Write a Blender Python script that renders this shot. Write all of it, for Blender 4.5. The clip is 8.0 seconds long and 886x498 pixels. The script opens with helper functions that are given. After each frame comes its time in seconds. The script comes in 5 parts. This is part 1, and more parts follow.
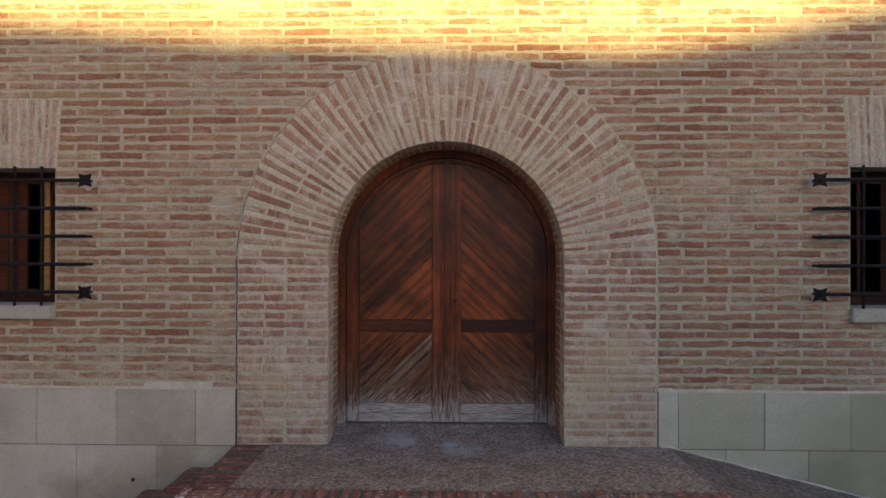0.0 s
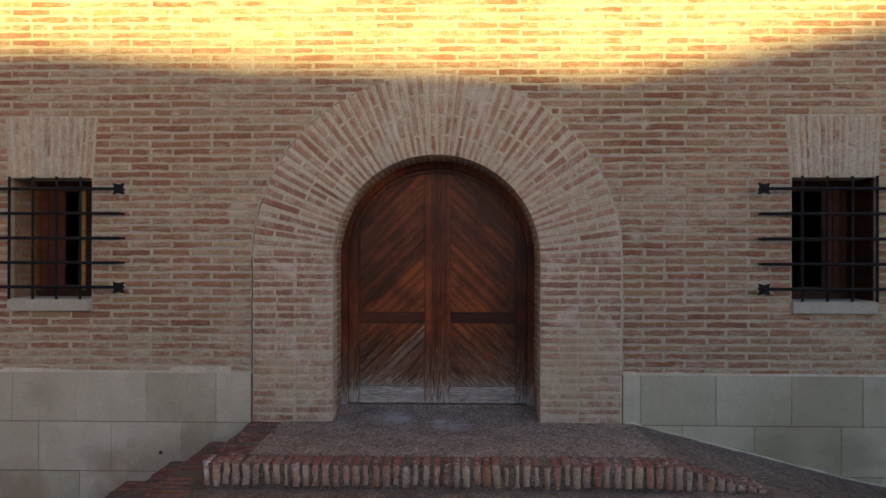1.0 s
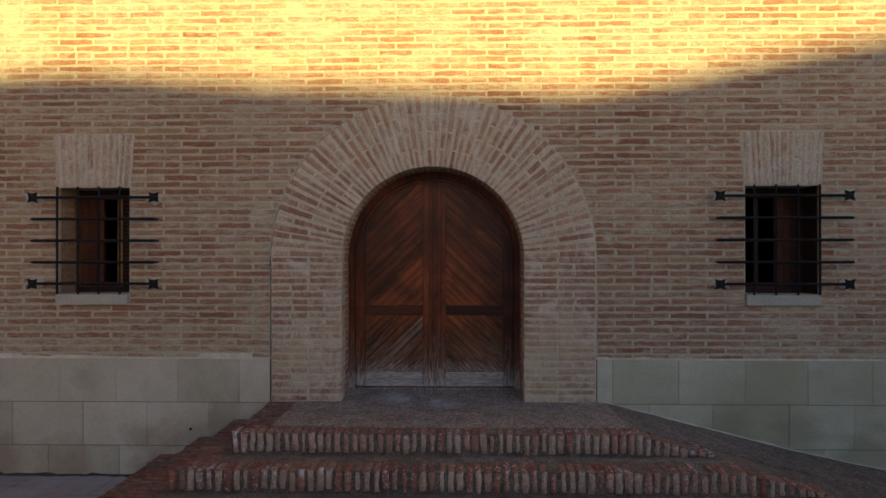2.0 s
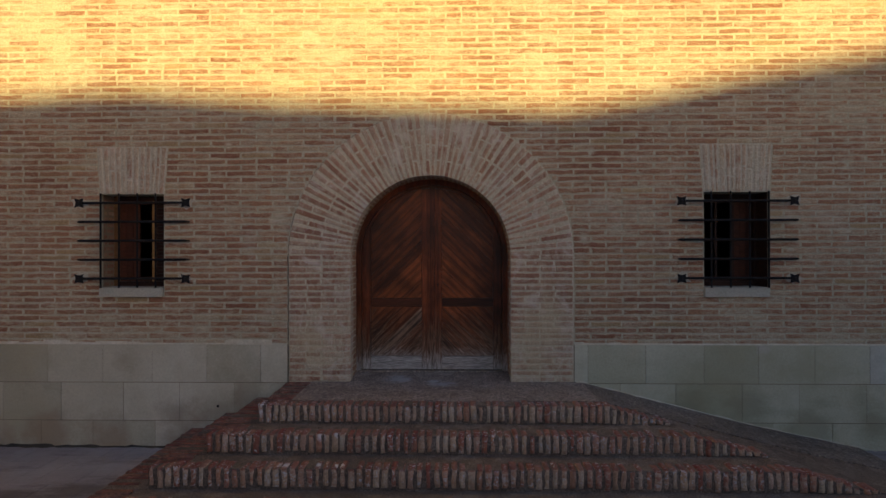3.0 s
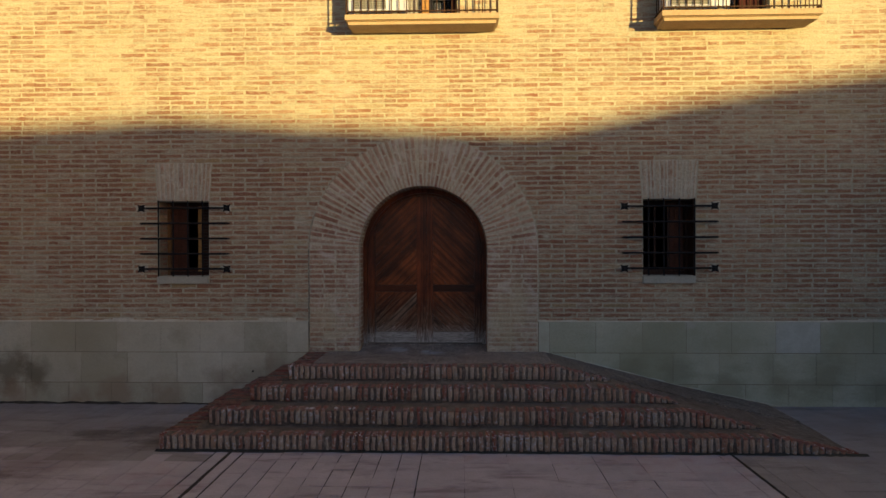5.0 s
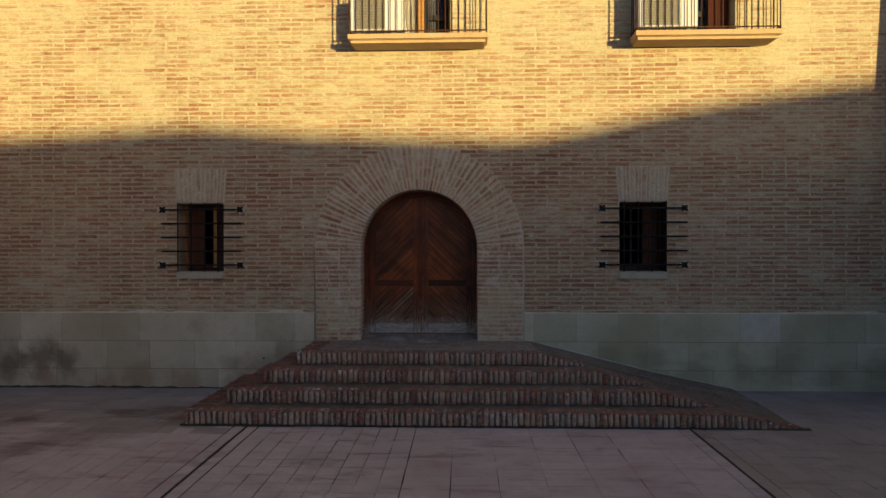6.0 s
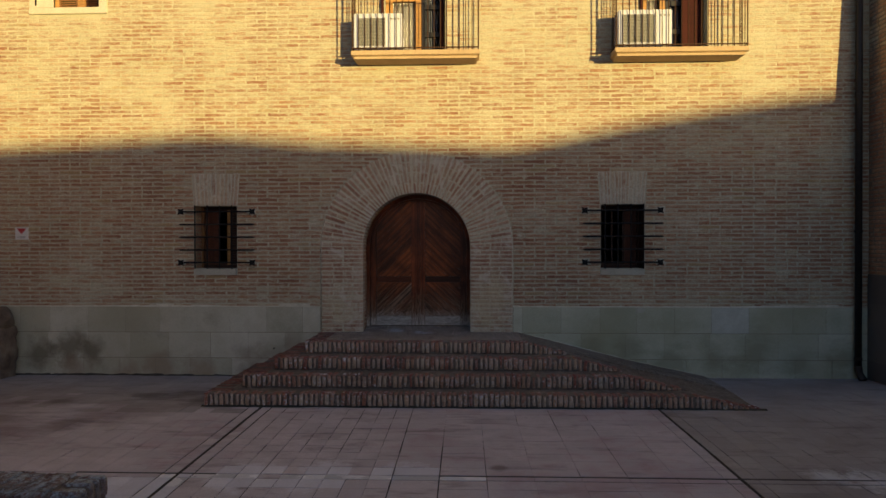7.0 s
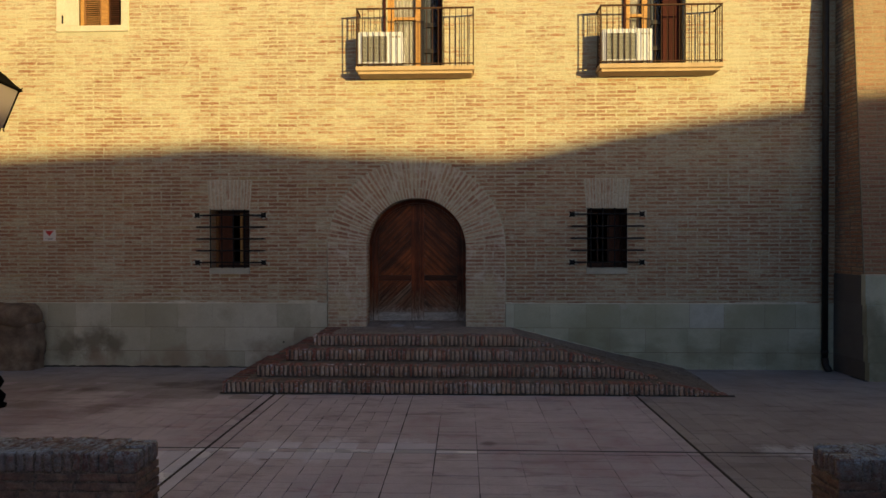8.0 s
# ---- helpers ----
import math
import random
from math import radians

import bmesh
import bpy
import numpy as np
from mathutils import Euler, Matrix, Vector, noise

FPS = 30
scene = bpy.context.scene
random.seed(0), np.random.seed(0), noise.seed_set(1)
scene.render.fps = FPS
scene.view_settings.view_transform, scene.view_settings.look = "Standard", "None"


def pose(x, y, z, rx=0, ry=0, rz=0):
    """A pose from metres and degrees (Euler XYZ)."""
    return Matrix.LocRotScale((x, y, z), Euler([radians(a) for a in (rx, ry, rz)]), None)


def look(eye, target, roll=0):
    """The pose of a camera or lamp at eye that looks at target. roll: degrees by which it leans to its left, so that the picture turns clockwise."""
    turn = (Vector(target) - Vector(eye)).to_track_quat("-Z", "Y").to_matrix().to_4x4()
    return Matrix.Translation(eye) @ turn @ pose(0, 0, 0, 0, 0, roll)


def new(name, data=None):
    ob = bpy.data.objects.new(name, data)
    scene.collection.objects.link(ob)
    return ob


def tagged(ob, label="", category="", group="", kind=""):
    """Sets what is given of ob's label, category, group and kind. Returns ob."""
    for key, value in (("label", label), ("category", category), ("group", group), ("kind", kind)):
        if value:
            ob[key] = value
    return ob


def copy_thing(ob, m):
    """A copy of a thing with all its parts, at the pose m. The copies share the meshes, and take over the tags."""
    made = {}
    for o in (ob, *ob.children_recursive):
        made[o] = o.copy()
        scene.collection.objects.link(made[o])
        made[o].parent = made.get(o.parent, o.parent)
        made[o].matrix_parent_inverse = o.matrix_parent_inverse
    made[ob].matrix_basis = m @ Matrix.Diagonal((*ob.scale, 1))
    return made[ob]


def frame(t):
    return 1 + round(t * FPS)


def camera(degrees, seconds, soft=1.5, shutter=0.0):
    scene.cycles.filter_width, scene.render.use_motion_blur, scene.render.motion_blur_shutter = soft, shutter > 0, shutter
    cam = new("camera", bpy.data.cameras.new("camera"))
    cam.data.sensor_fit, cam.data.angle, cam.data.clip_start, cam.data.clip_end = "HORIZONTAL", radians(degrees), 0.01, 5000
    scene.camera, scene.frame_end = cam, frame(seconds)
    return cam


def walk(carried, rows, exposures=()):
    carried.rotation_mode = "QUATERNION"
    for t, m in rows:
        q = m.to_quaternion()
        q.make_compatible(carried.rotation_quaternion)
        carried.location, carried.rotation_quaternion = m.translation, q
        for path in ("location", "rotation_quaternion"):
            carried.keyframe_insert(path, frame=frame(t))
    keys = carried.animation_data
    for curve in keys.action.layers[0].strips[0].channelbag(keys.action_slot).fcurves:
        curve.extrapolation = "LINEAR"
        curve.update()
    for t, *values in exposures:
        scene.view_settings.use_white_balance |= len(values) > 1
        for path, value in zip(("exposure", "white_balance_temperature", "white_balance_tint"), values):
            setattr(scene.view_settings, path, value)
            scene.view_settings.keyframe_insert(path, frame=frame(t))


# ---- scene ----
cam = camera(71.0, 8.0, soft=1.5)
PATH = [
    (0, (0.073, -4.266, 1.96), (0.03, -2.266, 1.965), 0.1),
    (0.5, (0.116, -4.544, 1.963), (0.073, -2.545, 1.97), 0.1),
    (1, (0.155, -4.844, 1.966), (0.113, -2.844, 1.969), 0.1),
    (1.5, (0.193, -5.154, 1.967), (0.146, -3.154, 1.972), -0.0),
    (3, (0.274, -6.273, 1.946), (0.228, -4.274, 1.952), -0.1),
    (3.5, (0.311, -6.653, 1.946), (0.26, -4.654, 1.952), -0.1),
    (4, (0.36, -7.029, 1.948), (0.306, -5.03, 1.952), -0.0),
    (4.5, (0.422, -7.414, 1.949), (0.365, -5.415, 1.946), -0.1),
    (6, (0.613, -8.549, 1.939), (0.548, -6.55, 1.927), -0.1),
    (6.5, (0.668, -8.92, 1.938), (0.6, -6.921, 1.925), -0.1),
    (7, (0.716, -9.295, 1.944), (0.648, -7.296, 1.928), -0.1),
    (7.5, (0.753, -9.661, 1.953), (0.686, -7.662, 1.938), -0.0),
    (8, (0.778, -10.02, 1.969), (0.71, -8.021, 1.952), -0.1),
]

EXPOSURES = [(0.0, 2.40, 6880, 28), (1.5, 1.94, 6850, 28), (3.0, 1.46, 6700, 28), (4.5, 1.24, 6620, 26), (6.0, 1.11, 6580, 23.5), (8.0, 0.98, 6550, 23.5)]
walk(cam, [(t, look(eye, target, roll)) for t, eye, target, roll in PATH], EXPOSURES)

# ---- light: a very low warm sun from behind on the right, and the evening sky ----
SUN_HEIGHT, SUN_SIDE = 3.0, 41.5          # degrees above the horizon, degrees off the wall's normal
world = bpy.data.worlds.new("world")
scene.world = world
world.use_nodes = True
sky = world.node_tree.nodes.new("ShaderNodeTexSky")
sky.sky_type = "NISHITA"
sky.sun_disc = False
sky.sun_elevation = radians(SUN_HEIGHT)
sky.sun_rotation = radians(180.0 - SUN_SIDE)
sky.altitude, sky.air_density, sky.dust_density, sky.ozone_density = 200, 1.0, 1.0, 2.1
world.node_tree.nodes["Background"].inputs["Strength"].default_value = 0.135
world.node_tree.links.new(sky.outputs["Color"], world.node_tree.nodes["Background"].inputs["Color"])
sun = new("sun", bpy.data.lights.new("sun", "SUN"))
sun.data.energy, sun.data.angle, sun.data.color = 3.60, radians(0.55), (1.0, 0.785, 0.268)
away = Vector((math.tan(radians(SUN_SIDE)), -1.0, 0.0)).normalized()
away.z = math.tan(radians(SUN_HEIGHT))
sun.matrix_world = look(away * 50, (0, 0, 0))


# ---- materials ----
def node(tree, kind, ins=None, operation="", clamp=False, blend=""):
    n = tree.nodes.new("ShaderNode" + kind)
    if operation:
        n.operation = operation
    if clamp:
        n.use_clamp = True
    if blend:
        n.data_type, n.blend_type = "RGBA", blend
    for k, v in (ins or {}).items():
        if isinstance(v, bpy.types.NodeSocket):
            tree.links.new(v, n.inputs[k])
        else:
            n.inputs[k].default_value = v
    return n


def material(name, rough=0.8, metal=0.0):
    m = bpy.data.materials.new(name)
    m.use_nodes = True
    b = m.node_tree.nodes["Principled BSDF"]
    b.inputs["Roughness"].default_value, b.inputs["Metallic"].default_value = rough, metal
    return m, m.node_tree, b


def rgb(c):
    return (c[0], c[1], c[2], 1.0)


def place(tree, stretch=(1, 1, 1)):
    g = node(tree, "NewGeometry")
    return node(tree, "Mapping", {"Vector": g.outputs["Position"], "Scale": stretch}).outputs[0]


def local(tree, stretch=(1, 1, 1)):
    g = node(tree, "TexCoord")
    return node(tree, "Mapping", {"Vector": g.outputs["Object"], "Scale": stretch}).outputs[0]


def grain(tree, vec, scale, detail=5.0, rough=0.6, warp=0.0):
    return node(tree, "TexNoise", {"Vector": vec, "Scale": scale, "Detail": detail, "Roughness": rough, "Distortion": warp}).outputs[0]


def ramp(tree, fac, stops, ease="LINEAR"):
    n = node(tree, "ValToRGB", {"Fac": fac})
    n.color_ramp.interpolation = ease
    while len(n.color_ramp.elements) < len(stops):
        n.color_ramp.elements.new(0.5)
    for e, (at, c) in zip(n.color_ramp.elements, stops):
        e.position = at
        e.color = rgb(c) if isinstance(c, (tuple, list)) else (c, c, c, 1)
    return n.outputs[0]


def mix(tree, fac, a, b, blend="MIX"):
    n = node(tree, "Mix", blend=blend)
    for k, v in ((0, fac), (6, a), (7, b)):
        if isinstance(v, bpy.types.NodeSocket):
            tree.links.new(v, n.inputs[k])
        else:
            n.inputs[k].default_value = rgb(v) if isinstance(v, (tuple, list)) else v
    return n.outputs[2]


def calc(tree, op, a, b=0.0, clamp=False):
    n = node(tree, "Math", operation=op, clamp=clamp)
    for k, v in ((0, a), (1, b)):
        if isinstance(v, bpy.types.NodeSocket):
            tree.links.new(v, n.inputs[k])
        else:
            n.inputs[k].default_value = v
    return n.outputs[0]


def relief(tree, bsdf, height, strength=0.4, depth=0.004):
    n = node(tree, "Bump", {"Height": height, "Strength": strength, "Distance": depth})
    tree.links.new(n.outputs[0], bsdf.inputs["Normal"])


def chance(tree, by_object):
    return node(tree, "ObjectInfo").outputs["Random"] if by_object else node(tree, "NewGeometry").outputs["Random Per Island"]


LIME = (0.50, 0.472, 0.350)
OCHRE = (0.42, 0.30, 0.18)


def brick_material(name, by_object, stops, lime=0.5, lime_color=LIME, dirt=0.0, moss=0.0, worn=False, upright=False, lichen=None, chipped=0.9):
    m, t, b = material(name, 0.9)
    p = place(t)
    r = chance(t, by_object)
    base = ramp(t, r, stops)
    fine = grain(t, p, 85, 6, 0.75)
    patch = grain(t, p, 23, 6, 0.72)
    wide = grain(t, p, 1.1, 3, 0.5)
    long = (46, 46, 11) if upright else (11, 46, 46)
    if upright and by_object:
        # streaks run along each brick, and differ from brick to brick
        off = node(t, "CombineXYZ", {0: calc(t, "MULTIPLY", r, 71.0), 1: calc(t, "MULTIPLY", r, 23.0), 2: calc(t, "MULTIPLY", r, 51.0)}).outputs[0]
        lines = node(t, "VectorMath", {0: local(t, long), 1: off}, operation="ADD").outputs[0]
    else:
        lines = place(t, long)
    streak = grain(t, lines, 1.0, 6, 0.78)
    # the clay itself runs a little from red to ochre within a brick
    if not worn:
        base = mix(t, ramp(t, grain(t, p, 12, 5, 0.65, 0.6), [(0.48, 0.0), (0.70, 0.45)]), base, OCHRE)
    base = mix(t, 0.7, base, ramp(t, fine, [(0.34, 0.5), (0.66, 1.35)]), "MULTIPLY")
    r2 = calc(t, "FRACT", calc(t, "MULTIPLY", r, 7.31))
    if worn:
        f = calc(t, "ADD", calc(t, "MULTIPLY", patch, 0.7), calc(t, "MULTIPLY", wide, 0.5))
        f = calc(t, "ADD", f, calc(t, "MULTIPLY", streak, 0.7))
        f = calc(t, "ADD", f, calc(t, "MULTIPLY", r2, 0.30))
        f = ramp(t, calc(t, "MULTIPLY", f, 0.48), [(0.67 - 0.33 * lime, 0.0), (0.735 - 0.33 * lime, min(0.92, 0.40 + 0.5 * lime))])
    else:
        # a veil of lime wiped along the courses: thick in some stretches, thin in others, blotched within a brick
        wiped = grain(t, place(t, (9, 9, 9) if upright else (3.6, 12, 12)), 1.0, 6, 0.7, 0.6)
        blot = grain(t, place(t, (26, 26, 10) if upright else (10, 26, 30)), 1.0, 5, 0.7, 0.8)
        f = calc(t, "ADD", calc(t, "MULTIPLY", wide, 0.40), calc(t, "MULTIPLY", wiped, 0.44))
        f = calc(t, "ADD", f, calc(t, "MULTIPLY", blot, 0.54))
        f = calc(t, "ADD", f, calc(t, "MULTIPLY", calc(t, "SUBTRACT", r2, 0.5), 0.13))
        # the lime is thicker where rain splashes off the plinth; higher up, extra lime imitates the paler sunlit wall
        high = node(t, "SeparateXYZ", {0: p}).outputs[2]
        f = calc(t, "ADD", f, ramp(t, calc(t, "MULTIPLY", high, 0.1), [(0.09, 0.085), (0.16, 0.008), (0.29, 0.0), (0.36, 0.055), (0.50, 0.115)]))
        f = ramp(t, f, [(0.85 - 0.46 * lime, 0.03), (1.07 - 0.46 * lime, 0.92)])
    if worn:
        # feet keep the treads deep red; the risers are tan, and chips show white
        up = node(t, "SeparateXYZ", {0: node(t, "NewGeometry").outputs["Normal"]}).outputs[2]
        tread = ramp(t, calc(t, "ADD", up, calc(t, "MULTIPLY", calc(t, "SUBTRACT", patch, 0.5), 0.9)), [(0.35, 0.0), (0.65, 1.0)])
        base = mix(t, calc(t, "MULTIPLY", tread, 0.75), base, mix(t, 0.7, (0.23, 0.052, 0.045), ramp(t, fine, [(0.34, 0.3), (0.66, 1.4)]), "MULTIPLY"))
        f = calc(t, "MULTIPLY", f, ramp(t, tread, [(0.0, 1.0), (0.7, 0.2)]))
        spots = calc(t, "ADD", grain(t, p, 42, 4, 0.65), calc(t, "MULTIPLY", calc(t, "SUBTRACT", grain(t, p, 3.2, 3, 0.6), 0.5), 0.42))
        chips = ramp(t, spots, [(0.585, 0.0), (0.63, chipped)])
    else:
        # mortar smeared over the edges
        rim = node(t, "Attribute")
        rim.attribute_name = "rim"
        k = calc(t, "ADD", rim.outputs["Fac"], calc(t, "MULTIPLY", calc(t, "SUBTRACT", blot, 0.5), 3.0))
        k = calc(t, "ADD", k, calc(t, "MULTIPLY", calc(t, "SUBTRACT", patch, 0.5), 1.6))
        f = calc(t, "MAXIMUM", f, ramp(t, k, [(0.40, 0.0), (1.15, 0.9)]))
    base = mix(t, 1.0, base, ramp(t, wide, [(0.3, 0.82), (0.7, 1.12)]), "MULTIPLY")
    col = mix(t, f, base, mix(t, 0.65, lime_color, ramp(t, fine, [(0.33, 0.48), (0.67, 1.35)]), "MULTIPLY"))
    if worn:
        col = mix(t, chips, col, (0.60, 0.60, 0.62))
    else:
        # small dark pits and chips
        pits = ramp(t, grain(t, lines, 1.9, 4, 0.7), [(0.665, 0.0), (0.71, 0.7)])
        col = mix(t, pits, col, (0.085, 0.055, 0.04))
    if dirt:
        d = ramp(t, grain(t, p, 14, 5, 0.7), [(0.42, 0.0), (0.62, dirt)])
        col = mix(t, d, col, (0.05, 0.04, 0.038))
    if moss:
        d = ramp(t, grain(t, p, 9, 5, 0.75), [(0.5, 0.0), (0.66, moss)])
        col = mix(t, d, col, (0.10, 0.11, 0.07))
    if lichen:
        d = ramp(t, calc(t, "ADD", calc(t, "MULTIPLY", grain(t, p, 24, 6, 0.8), 0.7), calc(t, "MULTIPLY", grain(t, p, 2.6, 3, 0.5), 0.3)), [(0.44, 0.0), (0.54, 0.88)])
        tops = node(t, "SeparateXYZ", {0: node(t, "NewGeometry").outputs["Normal"]}).outputs[2]
        d = calc(t, "MULTIPLY", d, ramp(t, tops, [(0.1, 0.3), (0.6, 1.0)]))
        col = mix(t, d, col, mix(t, 0.8, lichen, ramp(t, fine, [(0.34, 0.4), (0.66, 1.4)]), "MULTIPLY"))
    t.links.new(col, b.inputs["Base Color"])
    relief(t, b, calc(t, "ADD", fine, calc(t, "MULTIPLY", patch, 0.8)), 0.9, 0.010 if worn else 0.007)
    return m


WALL_REDS = [(0.0, (0.28, 0.116, 0.068)), (0.25, (0.34, 0.166, 0.100)), (0.5, (0.375, 0.204, 0.122)), (0.75, (0.31, 0.141, 0.085)), (0.92, (0.365, 0.190, 0.114)), (0.96, (0.39, 0.280, 0.156)), (1.0, (0.38, 0.265, 0.148))]
ARCH_REDS = [(0.0, (0.29, 0.12, 0.08)), (0.3, (0.38, 0.20, 0.135)), (0.6, (0.43, 0.26, 0.18)), (0.8, (0.33, 0.15, 0.10)), (1.0, (0.43, 0.28, 0.19))]
STEP_REDS = [(0.0, (0.36, 0.13, 0.09)), (0.2, (0.48, 0.29, 0.19)), (0.45, (0.58, 0.43, 0.30)), (0.62, (0.44, 0.17, 0.11)), (0.78, (0.62, 0.48, 0.35)), (0.9, (0.40, 0.14, 0.10)), (1.0, (0.60, 0.47, 0.35))]
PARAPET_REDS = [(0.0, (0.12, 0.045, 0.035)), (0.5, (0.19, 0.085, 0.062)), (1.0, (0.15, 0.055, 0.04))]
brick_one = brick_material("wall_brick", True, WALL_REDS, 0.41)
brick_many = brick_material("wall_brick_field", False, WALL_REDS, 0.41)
# redder, less limed bricks: the colour carries the shade of reveals and return
brick_shaded = brick_material("shaded_brick_field", False, WALL_REDS, 0.25)
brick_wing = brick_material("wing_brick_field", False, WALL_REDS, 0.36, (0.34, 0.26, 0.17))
brick_arch = brick_material("arch_brick", True, ARCH_REDS, 0.42, (0.56, 0.525, 0.405), upright=True)
# inside of the arch: less and darker lime stands in for its shade
brick_arch_many = brick_material("shaded_arch_brick", False, WALL_REDS, 0.36, (0.30, 0.24, 0.17))
brick_limed = brick_material("limed_brick", True, ARCH_REDS, 0.62, (0.52, 0.50, 0.395), upright=True)
brick_step = brick_material("step_brick", True, STEP_REDS, 0.5, (0.62, 0.54, 0.42), 0.28, 0.06, True)
brick_return = brick_material("step_return_brick", True, STEP_REDS, 0.4, (0.40, 0.36, 0.31), 0.75, 0.1, True, chipped=0.2)
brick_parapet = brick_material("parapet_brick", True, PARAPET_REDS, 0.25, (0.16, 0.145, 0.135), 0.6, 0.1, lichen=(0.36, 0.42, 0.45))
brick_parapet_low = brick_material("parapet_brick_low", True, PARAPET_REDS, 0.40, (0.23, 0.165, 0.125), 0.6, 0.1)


def rough_stuff(name, stops, scale, rough=0.9, bump=0.5, depth=0.005, fine=60, big=0.7, gloss=None, grit=0.5):
    """A granular mineral surface: a wide tone, mid blotches and fine grit."""
    m, t, b = material(name, rough)
    p = place(t)
    g = grain(t, p, scale, 5, 0.6)
    w = grain(t, p, big, 3, 0.5)
    f = grain(t, p, fine, 5, 0.7)
    col = ramp(t, calc(t, "ADD", calc(t, "MULTIPLY", g, 0.6), calc(t, "MULTIPLY", w, 0.4)), stops)
    col = mix(t, grit, col, ramp(t, f, [(0.3, 0.5), (0.7, 1.2)] if grit < 0.8 else [(0.36, 0.25), (0.5, 0.9), (0.66, 2.0)]), "MULTIPLY")
    t.links.new(col, b.inputs["Base Color"])
    if gloss:
        t.links.new(ramp(t, w, [(0.4, gloss[0]), (0.6, gloss[1])]), b.inputs["Roughness"])
    relief(t, b, calc(t, "ADD", f, g), bump, depth)
    return m


mortar = rough_stuff("lime_mortar", [(0.3, (0.39, 0.366, 0.265)), (0.5, (0.49, 0.468, 0.347)), (0.7, (0.58, 0.56, 0.44))], 6, bump=0.8, grit=0.7)
arch_mortar = rough_stuff("arch_mortar", [(0.3, (0.47, 0.435, 0.315)), (0.7, (0.65, 0.61, 0.465))], 12, bump=0.8, grit=0.7)
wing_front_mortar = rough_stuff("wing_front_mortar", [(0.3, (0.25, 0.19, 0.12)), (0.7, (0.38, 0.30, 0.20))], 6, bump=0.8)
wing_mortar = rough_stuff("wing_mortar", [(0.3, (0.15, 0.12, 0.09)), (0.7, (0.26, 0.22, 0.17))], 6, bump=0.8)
mortar_pale = rough_stuff("pale_mortar", [(0.3, (0.42, 0.395, 0.30)), (0.5, (0.56, 0.535, 0.42)), (0.7, (0.74, 0.72, 0.62))], 8, bump=0.8)
lintel_mortar = rough_stuff("lintel_mortar", [(0.3, (0.43, 0.41, 0.32)), (0.7, (0.61, 0.59, 0.48))], 14, bump=0.8, grit=0.7)
step_mortar = rough_stuff("step_mortar", [(0.3, (0.08, 0.062, 0.05)), (0.5, (0.145, 0.115, 0.095)), (0.7, (0.25, 0.215, 0.18))], 9, bump=1.0, fine=75, grit=0.85, depth=0.01)
ramp_concrete = rough_stuff("ramp_concrete", [(0.32, (0.10, 0.082, 0.068)), (0.5, (0.17, 0.142, 0.12)), (0.7, (0.25, 0.215, 0.185))], 5, bump=1.0, fine=42, grit=0.9, depth=0.016)
platform_concrete = rough_stuff("platform_concrete", [(0.32, (0.18, 0.142, 0.123)), (0.5, (0.265, 0.22, 0.19)), (0.7, (0.35, 0.30, 0.265))], 6, bump=1.0, fine=55, grit=0.85, depth=0.012)
ground_concrete = rough_stuff("ground_concrete", [(0.3, (0.22, 0.17, 0.185)), (0.7, (0.36, 0.28, 0.305))], 3, bump=0.4)
dark_joint = rough_stuff("dark_joint", [(0.3, (0.007, 0.006, 0.006)), (0.7, (0.026, 0.022, 0.022))], 8, bump=0.4)
dirt_and_shade = rough_stuff("dirt_and_shade", [(0.3, (0.028, 0.026, 0.02)), (0.7, (0.07, 0.064, 0.05))], 8, bump=0.6)
blocker_render = rough_stuff("blocker_render", [(0.3, (0.17, 0.11, 0.075)), (0.7, (0.26, 0.175, 0.12))], 2, bump=0.3)
plaster = rough_stuff("plaster", [(0.3, (0.40, 0.33, 0.25)), (0.7, (0.52, 0.45, 0.36))], 2, bump=0.3)
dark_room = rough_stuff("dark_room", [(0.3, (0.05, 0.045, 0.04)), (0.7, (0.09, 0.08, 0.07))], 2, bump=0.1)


def spill(m, spots, color, amount=0.6, ragged=2.2, specks=1.2, stretch=(1, 1, 1)):
    """Stains, spilt paint and broader darker areas: spots of a ragged outline at the given places."""
    t = m.node_tree
    b = t.nodes["Principled BSDF"]
    p = node(t, "NewGeometry").outputs["Position"]
    n = grain(t, place(t, stretch), 9 if ragged > 2 else 4, 5, 0.6)
    n2 = grain(t, p, 60, 4, 0.7)
    col = b.inputs["Base Color"].links[0].from_socket
    for x, y, z, r in spots:
        d = node(t, "VectorMath", {0: p, 1: (x, y, z)}, operation="DISTANCE").outputs["Value"]
        k = calc(t, "ADD", calc(t, "DIVIDE", d, r), calc(t, "MULTIPLY", calc(t, "SUBTRACT", n, 0.5), ragged))
        k = calc(t, "ADD", k, calc(t, "MULTIPLY", calc(t, "SUBTRACT", n2, 0.5), specks))
        col = mix(t, ramp(t, k, [(0.3, amount), (1.0, 0.0)]), col, color)
    t.links.new(col, b.inputs["Base Color"])


spill(platform_concrete, [(-0.32, 0.08, 0.64, 0.16), (0.10, -0.10, 0.63, 0.17), (0.02, 0.0, 0.63, 0.08)], (0.45, 0.48, 0.52))


spill(brick_step, [(-1.43, -0.97, 0.56, 0.05), (-1.40, -0.95, 0.62, 0.04), (-1.05, -1.55, 0.315, 0.06), (-0.80, -1.55, 0.315, 0.055), (-0.62, -1.56, 0.315, 0.045), (1.35, -1.26, 0.475, 0.05), (-0.82, -1.30, 0.46, 0.05), (-0.70, -1.29, 0.47, 0.04)], (0.66, 0.67, 0.70), 0.9)


